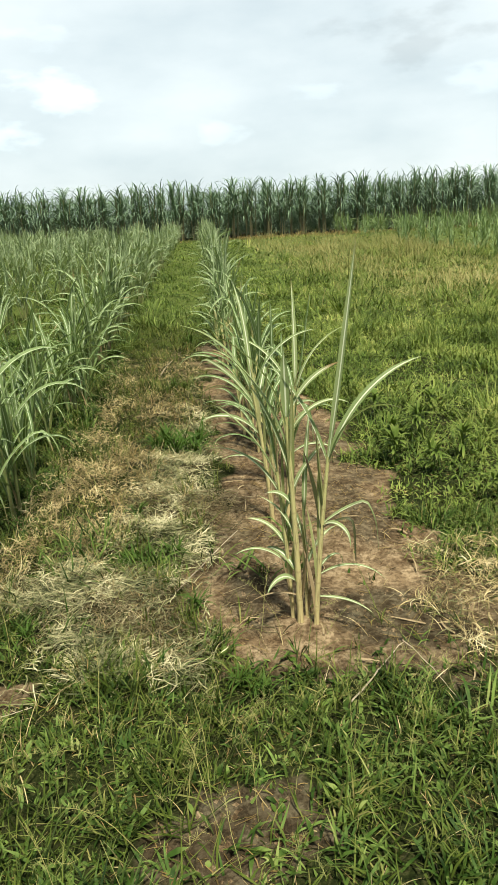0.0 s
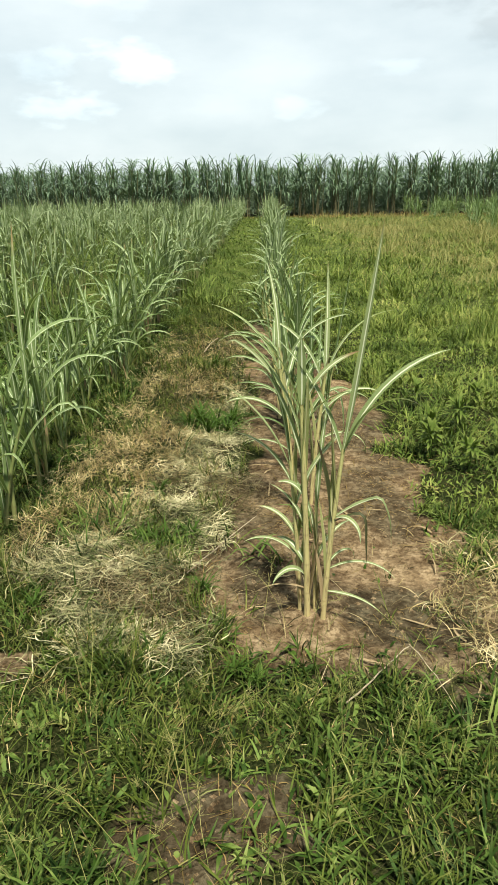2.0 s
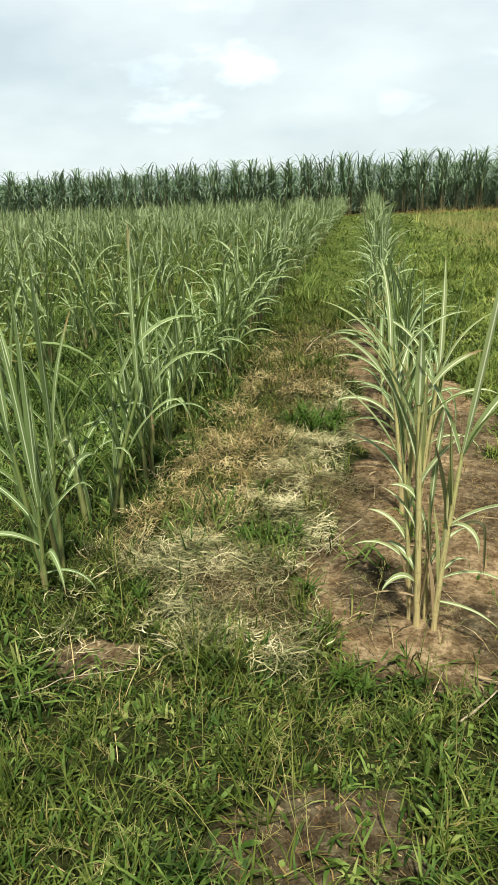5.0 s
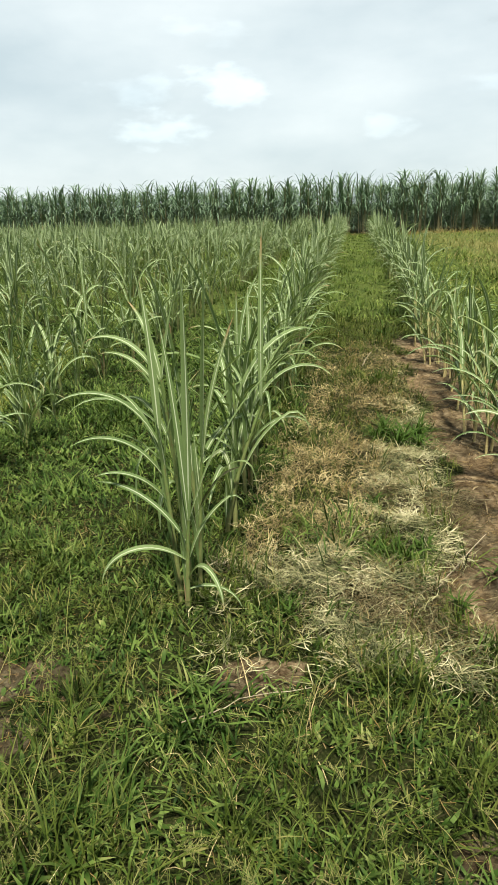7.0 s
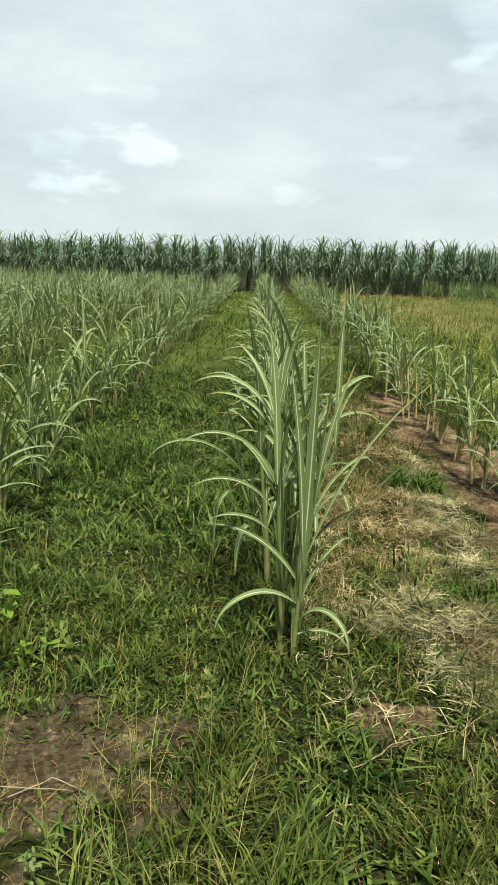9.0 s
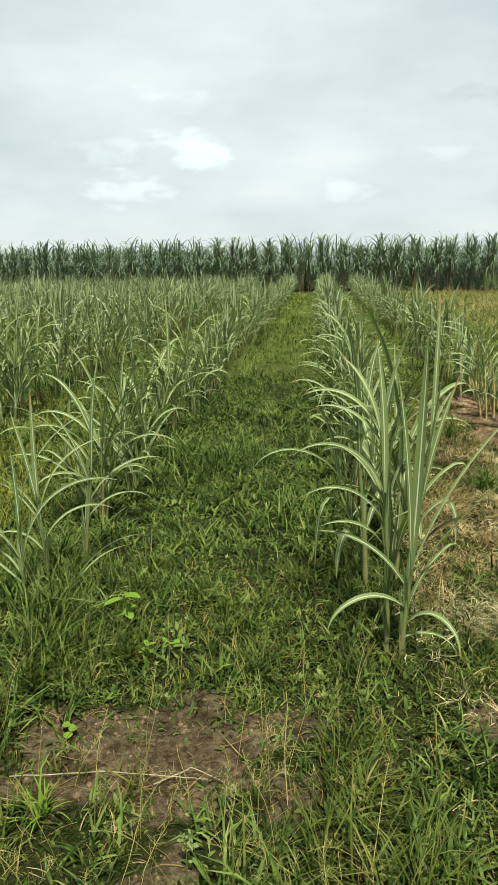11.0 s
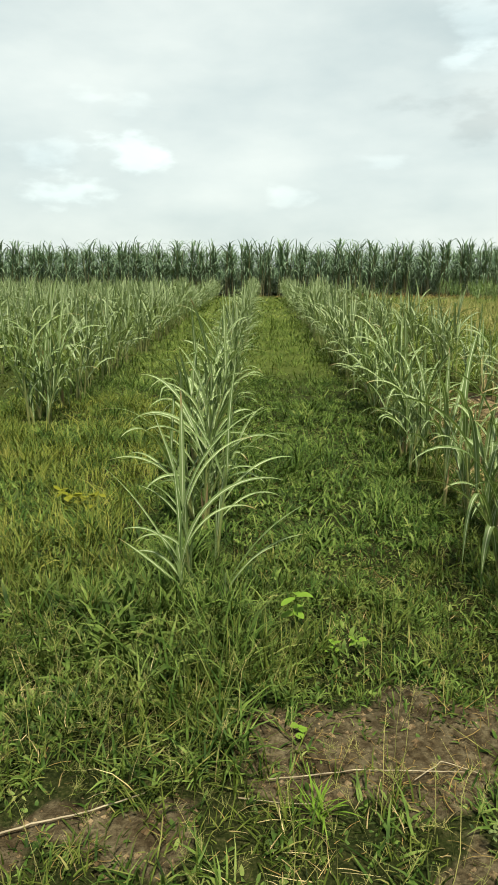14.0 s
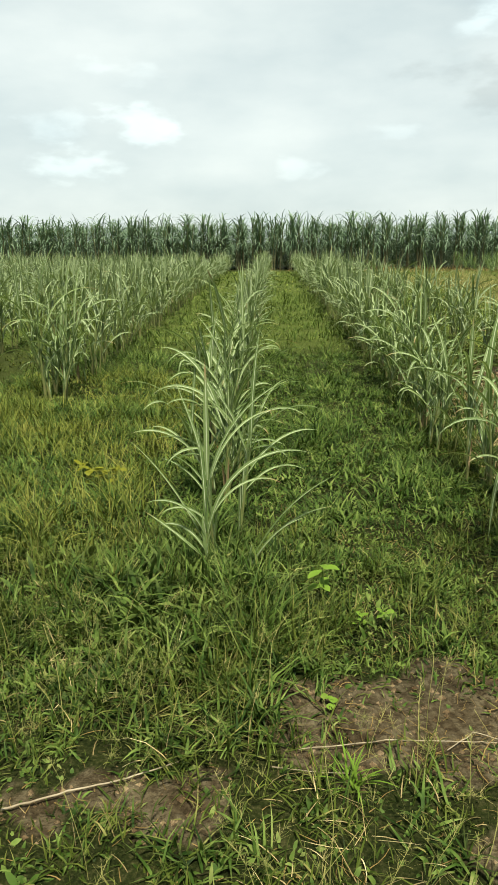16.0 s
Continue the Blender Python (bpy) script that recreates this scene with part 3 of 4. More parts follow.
# the clump at the head of the first row: stalks (foot, lean, height, thickness) and leaves (place on stalk, azimuth, rise, length, width, droop, kink)
HEAD_0 = [
    ((0.032, 0.0, 0), 5, 0.050, 0.66, 0.010, [
        (0.99, 20, 82, 0.70, 0.031, -2, 2.0), (0.98, 2, 72, 0.48, 0.036, 54, 2.0), (0.96, -6, 75, 0.44, 0.032, 86, 2.0, "tip"),
        (0.97, 176, 76, 0.44, 0.044, 40, 2.0), (0.63, -10, 42, 0.36, 0.028, 60, 0.42, "tip"), (0.62, -40, 48, 0.18, 0.030, 150, 2.0),
        (0.60, -20, 40, 0.30, 0.014, 130, 0.34, "dark_leaf"), (0.60, 184, 84, 0.31, 0.050, 6, 2.0, "dark_leaf"),
        (0.33, -15, 36, 0.26, 0.018, 80, 2.0), (0.36, 10, 58, 0.17, 0.014, 170, 2.0), (0.20, -30, 10, 0.22, 0.015, 50, 2.0)]),
    ((-0.022, 0.02, 0), 178, 0.030, 0.80, 0.0115, [
        (1.0, 80, 88, 0.22, 0.042, 4, 2.0), (0.84, 178, 77, 0.48, 0.036, 44, 2.0), (0.98, 4, 72, 0.27, 0.028, 62, 2.0), (0.90, -4, 67, 0.25, 0.026, 62, 2.0),
        (0.94, 186, 80, 0.40, 0.032, 50, 2.0), (0.74, 172, 80, 0.36, 0.030, 26, 2.0), (0.60, 184, 62, 0.12, 0.028, 90, 2.0), (0.46, 150, 70, 0.20, 0.026, 60, 2.0),
        (0.22, 186, 60, 0.19, 0.030, 116, 2.0), (0.27, 170, 66, 0.18, 0.028, 100, 2.0), (0.16, 200, 30, 0.20, 0.014, 60, 2.0)]),
    ((-0.045, 0.05, 0), 176, 0.040, 0.60, 0.008, [
        (1.0, 170, 86, 0.34, 0.030, 20, 2.0), (0.95, 178, 69, 0.42, 0.030, 44, 0.82, "tip"), (0.86, 182, 63, 0.31, 0.026, 72, 2.0), (0.70, 10, 74, 0.34, 0.026, 40, 2.0),
        (0.40, 176, 52, 0.22, 0.020, 78, 2.0), (0.52, 190, 66, 0.20, 0.024, 90, 2.0)]),
    ((0.006, 0.04, 0), 90, 0.03, 0.42, 0.008, [(1.0, 70, 86, 0.36, 0.026, 20, 2.0), (0.7, 150, 80, 0.30, 0.026, 60, 2.0), (0.5, 20, 74, 0.24, 0.020, 90, 2.0)]),
]
SECOND_0 = [
    ((-0.03, 0.0, 0), 180, 0.07, 0.70, 0.011, [
        (1.0, 100, 84, 0.46, 0.034, 30, 2.0), (0.99, 180, 72, 0.42, 0.036, 60, 2.0), (0.95, 5, 74, 0.42, 0.034, 70, 2.0), (0.86, 184, 64, 0.38, 0.030, 50, 0.86, "tip"),
        (0.66, 178, 56, 0.32, 0.028, 70, 2.0), (0.45, 170, 44, 0.24, 0.022, 90, 2.0), (0.8, 60, 70, 0.42, 0.030, 70, 2.0)]),
    ((0.05, 0.06, 0), 20, 0.06, 0.66, 0.010, [
        (1.0, 80, 85, 0.50, 0.036, 16, 2.0), (0.96, 10, 70, 0.46, 0.032, 66, 2.0), (0.90, 172, 76, 0.42, 0.032, 60, 2.0), (0.7, 0, 56, 0.34, 0.027, 95, 2.0), (0.5, -20, 44, 0.28, 0.024, 110, 2.0)]),
]
HEAD_1 = [
    ((0.01, 0.0, 0), 15, 0.02, 0.36, 0.009, [
        (1.0, 60, 88, 0.78, 0.046, 4, 2.0), (1.0, 140, 86, 0.66, 0.030, 8, 2.0), (0.98, 0, 70, 0.76, 0.022, 52, 2.0), (0.92, -6, 64, 0.54, 0.022, 26, 2.0),
        (0.55, -4, 74, 0.36, 0.026, 70, 0.80), (0.40, -8, 70, 0.32, 0.028, 170, 2.0), (0.30, -14, 24, 0.22, 0.016, 100, 2.0),
        (0.60, 214, 50, 0.36, 0.028, 140, 2.0), (0.78, 182, 62, 0.38, 0.028, 76, 2.0)]),
    ((-0.03, 0.06, 0), 185, 0.03, 0.60, 0.009, [
        (1.0, 120, 87, 0.50, 0.034, 10, 2.0), (0.98, 180, 71, 0.42, 0.028, 108, 2.0), (0.90, 174, 70, 0.40, 0.026, 96, 2.0), (0.80, 184, 66, 0.36, 0.028, 92, 2.0),
        (0.66, 200, 60, 0.28, 0.026, 92, 2.0), (0.85, 10, 80, 0.36, 0.024, 50, 2.0)]),
    ((-0.02, 0.16, 0), 182, 0.05, 0.78, 0.009, [
        (1.0, 40, 86, 0.42, 0.030, 20, 2.0), (0.98, 176, 68, 0.36, 0.026, 106, 2.0), (0.92, 184, 66, 0.30, 0.024, 90, 2.0), (0.88, 4, 78, 0.36, 0.026, 60, 2.0),
        (0.96, 120, 80, 0.34, 0.028, 60, 2.0), (0.70, 160, 66, 0.34, 0.024, 112, 2.0)]),
    ((0.03, 0.10, 0), 8, 0.03, 0.52, 0.008, [(1.0, -20, 86, 0.66, 0.040, 2, 2.0), (0.95, 12, 84, 0.50, 0.028, 24, 2.0), (0.85, -16, 74, 0.34, 0.026, 130, 0.5, "tip"), (0.7, -6, 62, 0.26, 0.030, 40, 2.0, "dark_leaf")]),
]
HEAD_2 = [
    ((0.0, 0.0, 0), 20, 0.01, 0.30, 0.008, [
        (0.95, 8, 90, 0.80, 0.027, 72, 2.0), (0.88, 0, 82, 0.66, 0.026, 100, 2.0), (0.80, 178, 63, 0.56, 0.020, 26, 2.0), (0.60, 184, 46, 0.34, 0.018, 14, 2.0),
        (1.0, 110, 87, 0.46, 0.030, 6, 2.0), (0.9, 190, 74, 0.34, 0.022, 90, 2.0), (0.7, 160, 66, 0.26, 0.020, 90, 2.0)]),
    ((0.17, 0.05, 0), 5, 0.02, 0.16, 0.006, [(1.0, 2, 66, 0.56, 0.022, 34, 2.0), (0.8, -10, 62, 0.46, 0.018, 44, 2.0), (0.7, 20, 60, 0.34, 0.016, 70, 2.0)]),
    ((0.02, 0.22, 0), 150, 0.03, 0.44, 0.008, [
        (1.0, 100, 87, 0.52, 0.034, 8, 2.0), (0.98, 170, 80, 0.46, 0.028, 30, 2.0), (0.9, 182, 66, 0.32, 0.022, 60, 2.0), (0.8, 176, 62, 0.30, 0.022, 60, 2.0),
        (0.9, 6, 74, 0.52, 0.024, 88, 2.0), (0.6, -4, 62, 0.42, 0.020, 96, 2.0), (0.5, 186, 58, 0.28, 0.018, 90, 2.0)]),
    ((0.12, 0.42, 0), 20, 0.06, 0.52, 0.009, [
        (1.0, 60, 86, 0.56, 0.032, 14, 2.0), (0.96, 4, 70, 0.48, 0.026, 84, 2.0), (0.9, 180, 76, 0.46, 0.026, 70, 2.0), (0.75, -6, 60, 0.44, 0.022, 80, 2.0), (0.6, 10, 54, 0.36, 0.020, 90, 2.0), (0.85, 150, 80, 0.44, 0.028, 40, 2.0)]),
]
r = np.random.default_rng(5)
for spec, x, y, label in ((SECOND_0, 0.0, 3.25, "young sugarcane clump with pale stalks on bare brown soil"),
                          (HEAD_0, 0.005, 2.365, "young sugarcane clump with yellow-green stalks on bare brown soil"),
                          (HEAD_1, -1.465, 2.41, "leafy young sugarcane clump with arching leaves standing in grass"),
                          (HEAD_2, -3.09, 2.64, "low young sugarcane clump with spreading leaves among weeds")):
    split_clump("cane_clump", spec, r, label, "young sugarcane clumps", CANE_STALK if x > -1 else SHEATH, PALE_SHEATH if x > -1 else CANE_LEAF, HEAD_LEAF if x > -1 else CANE_LEAF, 34.0, 0.78 if x > -1 else 0.74).matrix_basis = planted(x, y, 0, 1.06 if x > -1 else 1.16 if x > -2 else 1.06)

# the rows behind them: x, first y, label
ROWS_NEAR = [(0.0, 3.75, "young green sugarcane clump in a row beside bare soil"), (-1.47, 3.1, "young green sugarcane clump in a grassy row"),
             (-3.1, 3.75, "young green sugarcane clump in a grassy row"), (-4.95, 6.3, "young green sugarcane clump behind tall grass"), (-6.5, 6.9, "young green sugarcane clump in a grassy row")]
templates = []
for k in range(7):
    templates.append(split_clump("cane_clump", random_clump(r, [4, 3, 4, 3, 3, 4, 5][k]), r, "young green sugarcane clump in a grassy row", "young sugarcane clumps"))
pale_templates = []
for k in range(4):
    pale_templates.append(split_clump("cane_clump", random_clump(r, [3, 4, 3, 4][k], (0.40, 0.66)), r, "young sugarcane clump with pale stalks beside bare soil", "young sugarcane clumps", CANE_STALK, PALE_SHEATH))
pale_used = [False] * 4
used = [False] * len(templates)
mid_templates = []
for k in range(6):
    mid_templates.append(simple_clump("cane_clump", random_clump(r, [3, 3, 4, 3, 4, 3][k], (0.42, 0.72)), r, SHEATH, CANE_FAR, "young sugarcane clump in a row farther down the field", "young sugarcane clumps"))
mid_used = [False] * len(mid_templates)


def put(template_list, used_list, k, m, label=""):
    """Plant a copy of template k; templates that stand nowhere yet come first."""
    if not all(used_list):
        k = used_list.index(False)
    if used_list[k]:
        ob = copy_thing(template_list[k], m)
    else:
        ob = template_list[k]
        ob.matrix_basis = m
        used_list[k] = True
    if label:
        ob["label"] = label
    return ob


for i, (x, y0, label) in enumerate(ROWS_NEAR):
    y = y0
    while y < 20.5:
        size = r.uniform(0.86, 1.08) * (1.06, 1.26 if y < 3.4 else 1.08, 1.0, 1.12, 1.12)[i]
        m = planted(x + r.uniform(-0.07, 0.07), y, r.uniform(0, 360), size)
        if i == 0 and y < 8.2:
            put(pale_templates, pale_used, int(r.integers(0, 4)), m)
        elif y < 8.2 and i < 3 or y < 7.4:
            put(templates, used, int(r.integers(0, len(templates))), m, label)
        else:
            put(mid_templates, mid_used, int(r.integers(0, len(mid_templates))), m)
        y += r.uniform(0.32, 0.48) * (1.35 if i == 2 and y < 7 or i == 1 and y < 5 else 1.1 if i >= 2 else 1.0) if i else r.uniform(0.38, 0.56)

# everything farther off in the young field, too many to count
pools = [foliage(random_clump(r, 4, (0.45, 0.75)), r, 5, 2) for _ in range(10)]


def scattered(places, pool):
    out = []
    for x, y, turn, size in places:
        v, q, u = pool[int(r.integers(0, len(pool)))]
        c, s = math.cos(turn) * size, math.sin(turn) * size
        w = np.stack([v[:, 0] * c - v[:, 1] * s + x, v[:, 0] * s + v[:, 1] * c + y, v[:, 2] * size + float(height(x, y))], -1)
        out.append((w, q, u))
    return joined(*out)


places = []
for i in range(16):
    x = [0.0, -1.47, -3.1, -4.95, -6.5][i] if i < 5 else -6.5 - 1.55 * (i - 4)
    y = 20.6 if i < 5 else 7.0 + r.uniform(0, 1)
    while y < 35.6:
        places.append((x + r.uniform(-0.08, 0.08), y, r.uniform(0, 6.28), r.uniform(0.88, 1.08)))
        y += r.uniform(0.4, 0.6)
tagged(new("far_cane_rows", raw_mesh("far_cane_rows", *scattered(places, pools), CANE_FAR)), "rows of young sugarcane running to the tall cane", "sugarcane", kind="stuff")
places = []
for k in range(9):
    y = 11.0 + r.uniform(0, 1.5)
    while y < 36.0:
        if r.random() < 0.8:
            places.append((6.9 + 1.6 * k + r.uniform(-0.25, 0.25), y, r.uniform(0, 6.28), r.uniform(0.75, 1.12)))
        y += r.uniform(0.4, 0.75)
tagged(new("side_cane", raw_mesh("side_cane", *scattered(places, pools), SIDE_LEAF)), "loose young cane growing before the tall cane", "sugarcane", kind="stuff")


# the tall cane
def tall_plant(r, stalks=8, low=0.40):
    """Specs of a mature plant: stalks below, erect leaves on top that arch over and hang lower down."""
    spec = []
    for i in range(stalks):
        h = r.uniform(1.52, 1.76)
        plane, leaves = r.uniform(0, 360), []
        for j in range(15):
            f = j / 14
            leaves.append((low + (1 - low) * f, plane + 180 * (j % 2) + r.uniform(-55, 55), 44 + 30 * f + r.uniform(-14, 10), r.uniform(0.82, 1.06) - 0.36 * f, r.uniform(0.028, 0.044), 168 - 98 * f + r.uniform(-28, 24),
                           r.uniform(0.5, 0.8) if r.random() < 0.1 else 2.0))
        spec.append(((r.uniform(-0.16, 0.16), r.uniform(-0.2, 0.2), 0.0), r.uniform(0, 360), r.uniform(0.02, 0.2), h, 0.017, leaves))
    return spec


def wall_rise(x):
    """The tall cane stands higher towards +x."""
    return 1 + 0.07 * float(step(6.0, 13.0, x))


tall_templates, tall_used = [], []
for k in range(6):
    tall_templates.append(simple_clump("tall_cane", tall_plant(r), r, TALL_STALK, TALL_LEAF, "tall dark green mature sugarcane at the field's end", "tall sugarcane", 7, 2))
    tall_used.append(False)
rows_x, x = [], -27.0
while x < 23:
    rows_x.append(x)
    put(tall_templates, tall_used, int(r.integers(0, 6)), planted(x, WALL_Y + r.uniform(-0.15, 0.15), r.uniform(0, 360), r.uniform(1.14, 1.24) * wall_rise(x)))
    x += r.uniform(0.92, 1.06)
places = []
for row in range(6):
    for x in rows_x:
        for _ in range(2):
            places.append((x + r.uniform(-0.25, 0.25), WALL_Y + 1.0 + 0.65 * row + r.uniform(-0.3, 0.3), r.uniform(0, 6.28), r.uniform(1.12, 1.24) * wall_rise(x)))
tall_pool = [foliage(tall_plant(r, 3, 0.06), r, 4, 2) for _ in range(6)]
tagged(new("tall_cane_field", raw_mesh("tall_cane_field", *scattered(places, tall_pool), TALL_LEAF)), "dense tall sugarcane field behind its first plants", "sugarcane", kind="stuff")


# ---- grass, weeds and litter ----
def scatter(x0, x1, y0, y1, per_m2, keep, r):
    n = int((x1 - x0) * (y1 - y0) * per_m2)
    x, y = r.uniform(x0, x1, n), r.uniform(y0, y1, n)
    k = r.random(n) < keep(x, y)
    return x[k], y[k]


def green(x, y):
    """How thick the grass grows."""
    thin = 0.65 + 0.35 * step(0.2, 0.55, lattice(x * 2.4, y * 2.4, 21))
    thin = thin * (0.40 + 0.60 * step(0.30, 0.55, lattice(x * 8, y * 8, 22)))
    return thin * (1 - bare(x, y) * (0.99 - 0.07 * step(2.3, 2.1, y) - 0.05 * step(2.0, 1.85, y))) * (1 - 0.60 * strawy(x, y))


def dull(x, y):
    """The stretch of the verge where the grass stands thinner."""
    return step(-3.4, -2.9, x + 0.5 * lattice(x * 2, y * 2, 65)) * step(-0.55, -1.0, x + 0.5 * lattice(x * 2, y * 2, 66)) * step(2.15, 1.7, y)


def turf(name, label, area, per_m2, length, width, material, keep=green, seg=3, tuft=1, el=(30, 88), droop=(10, 80), profile="grass", r=np.random.default_rng(31), category="grass", lumps=6.0, loose=0.03):
    """A sheet of blades over an area."""
    x, y = scatter(*area, per_m2 / tuft, keep, r)
    x, y = np.repeat(x, tuft), np.repeat(y, tuft)
    n = len(x)
    if tuft > 1:
        x, y = x + r.normal(0, loose, n), y + r.normal(0, loose, n)
    grow = (0.55 + 0.7 * lattice(x * 1.7, y * 1.7, 33)) * (0.36 + 1.6 * lattice(x * lumps, y * lumps, 36) ** 1.8)
    v = ribbons(on_ground(x, y, -0.005), r.uniform(0, 360, n), r.uniform(*el, n), r.uniform(*length, n) * grow, r.uniform(*width, n), r.uniform(*droop, n), seg, 2, profile, twist=r.uniform(-60, 60, n), bend=r.uniform(-40, 40, n))
    return tagged(new(name, raw_mesh(name, *v, material)), label, category, kind="stuff")


NEAR = (-4.9, 2.1, 0.8, 3.2)
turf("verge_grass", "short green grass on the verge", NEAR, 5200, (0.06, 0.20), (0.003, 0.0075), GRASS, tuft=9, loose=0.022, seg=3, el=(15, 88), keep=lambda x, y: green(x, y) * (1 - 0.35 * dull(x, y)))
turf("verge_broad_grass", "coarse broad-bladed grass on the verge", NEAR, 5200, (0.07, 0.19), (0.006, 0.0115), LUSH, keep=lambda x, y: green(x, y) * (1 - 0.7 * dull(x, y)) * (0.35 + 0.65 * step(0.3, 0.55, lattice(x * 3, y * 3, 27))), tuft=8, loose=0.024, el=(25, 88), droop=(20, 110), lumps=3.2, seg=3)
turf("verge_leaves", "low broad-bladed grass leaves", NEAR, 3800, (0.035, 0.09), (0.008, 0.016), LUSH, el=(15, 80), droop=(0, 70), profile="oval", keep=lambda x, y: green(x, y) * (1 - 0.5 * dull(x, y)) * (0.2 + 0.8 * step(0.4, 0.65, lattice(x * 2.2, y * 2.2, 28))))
# matted layer whose colour carries the painted shade below the turf
turf("verge_thatch", "withered matted blades under the grass", (-4.6, 2.2, 0.8, 3.4), 1100, (0.03, 0.11), (0.003, 0.006), SHADED_THATCH, keep=lambda x, y: 1 - 0.75 * bare(x, y), seg=2, el=(-4, 22), droop=(-10, 40))
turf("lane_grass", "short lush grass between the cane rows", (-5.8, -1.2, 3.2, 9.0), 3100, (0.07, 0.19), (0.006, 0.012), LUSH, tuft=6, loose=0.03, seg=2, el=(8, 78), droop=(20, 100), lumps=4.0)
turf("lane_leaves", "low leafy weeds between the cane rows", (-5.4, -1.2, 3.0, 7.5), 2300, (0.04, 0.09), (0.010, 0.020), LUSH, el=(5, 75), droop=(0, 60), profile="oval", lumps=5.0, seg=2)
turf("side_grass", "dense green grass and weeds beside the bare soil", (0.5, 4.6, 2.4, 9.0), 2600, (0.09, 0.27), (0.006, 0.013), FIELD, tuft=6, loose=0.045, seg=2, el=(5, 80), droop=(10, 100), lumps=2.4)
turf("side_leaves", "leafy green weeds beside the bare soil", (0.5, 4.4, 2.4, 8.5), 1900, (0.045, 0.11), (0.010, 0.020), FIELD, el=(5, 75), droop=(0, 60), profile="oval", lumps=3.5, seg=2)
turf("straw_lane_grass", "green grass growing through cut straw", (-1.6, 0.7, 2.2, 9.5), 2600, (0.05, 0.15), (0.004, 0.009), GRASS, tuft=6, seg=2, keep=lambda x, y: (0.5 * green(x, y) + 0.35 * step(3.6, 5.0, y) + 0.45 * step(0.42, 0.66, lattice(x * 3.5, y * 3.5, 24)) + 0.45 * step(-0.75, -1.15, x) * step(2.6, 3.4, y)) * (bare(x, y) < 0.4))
turf("brown_lane_grass", "withered brown grass in the cut lane", (-1.5, -0.3, 2.2, 9.0), 1500, (0.04, 0.11), (0.003, 0.007), BROWN_GRASS, tuft=4, keep=lambda x, y: step(0.1, 0.5, strawy(x, y)) * (0.25 + 0.75 * step(0.4, 0.65, lattice(x * 1.8 + 5, y * 1.3, 25))))
turf("far_lane_grass", "short green grass in the lanes between the rows", (-11.0, 0.2, 9.0, 20.0), 420, (0.09, 0.22), (0.010, 0.020), FAR_LANE, tuft=6, loose=0.045, seg=2, lumps=2.0, el=(20, 85), keep=lambda x, y: 0.75 + 0.25 * lattice(x * 2, y * 2, 23))
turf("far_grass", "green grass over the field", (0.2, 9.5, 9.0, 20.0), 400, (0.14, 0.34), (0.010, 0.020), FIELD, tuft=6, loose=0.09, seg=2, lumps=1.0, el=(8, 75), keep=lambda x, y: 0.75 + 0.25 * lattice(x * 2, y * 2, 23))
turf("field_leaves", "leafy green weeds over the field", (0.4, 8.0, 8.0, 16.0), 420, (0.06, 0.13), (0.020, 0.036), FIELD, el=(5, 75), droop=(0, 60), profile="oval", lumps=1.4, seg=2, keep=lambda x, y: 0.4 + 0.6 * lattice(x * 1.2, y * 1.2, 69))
turf("lane_end_grass", "short green grass at the far end of the lanes", (-7.0, 1.5, 20.0, 34.5), 120, (0.07, 0.16), (0.02, 0.036), FAR_LANE, tuft=3, seg=2, lumps=1.6, el=(10, 75), keep=lambda x, y: 0.8 + 0 * x)
turf("farthest_grass", "green grass towards the tall cane", (-24.0, 26.0, 20.0, 35.3), 30, (0.10, 0.22), (0.035, 0.06), FIELD, tuft=3, seg=2, lumps=1.2, el=(10, 70), keep=lambda x, y: 0.8 + 0 * x)


def meadow(x, y):
    """Where the tall seeding grass stands thickest."""
    blob = np.exp(-((x - 4.6 - 0.05 * (y - 18)) / 2.0) ** 2 - ((y - 19) / 7.5) ** 2)
    return step(0.9, 2.4, x) * np.clip(0.10 + 0.95 * blob, 0, 1) * (0.25 + 0.75 * step(0.3, 0.7, lattice(x * 0.8, y * 0.5, 42)))


turf("yellow_meadow", "tall yellowing grass in seed", (0.5, 8.5, 9.5, 35.6), 420, (0.22, 0.52), (0.006, 0.013), YELLOW_GRASS, keep=meadow, seg=3, el=(35, 85), droop=(20, 100), lumps=0.9)
turf("withered_strip", "withered brown grass along the foot of the tall cane", (-3.0, 20.0, 33.6, 36.4), 90, (0.15, 0.35), (0.012, 0.022), BROWN_GRASS, keep=lambda x, y: step(0.5, 2.5, x) * 0.6 + 0.15, seg=2, el=(20, 80))
for area in ((-9.0, 7.0, -3.5, 0.75), (2.6, 8.0, 0.75, 2.4), (4.4, 9.0, 2.4, 9.0), (-9.5, -5.6, 0.75, 9.0)):
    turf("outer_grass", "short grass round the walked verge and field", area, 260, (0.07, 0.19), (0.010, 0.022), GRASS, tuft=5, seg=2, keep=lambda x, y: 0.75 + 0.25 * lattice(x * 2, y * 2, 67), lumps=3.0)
turf("verge_weeds", "broad-leaved low weeds in the verge grass", NEAR, 190, (0.025, 0.055), (0.013, 0.024), BROAD, el=(0, 60), droop=(0, 60), profile="oval", tuft=4, loose=0.022, lumps=2.4, seg=4, keep=lambda x, y: green(x, y) * step(0.35, 0.7, lattice(x * 2.6, y * 2.6, 70)))
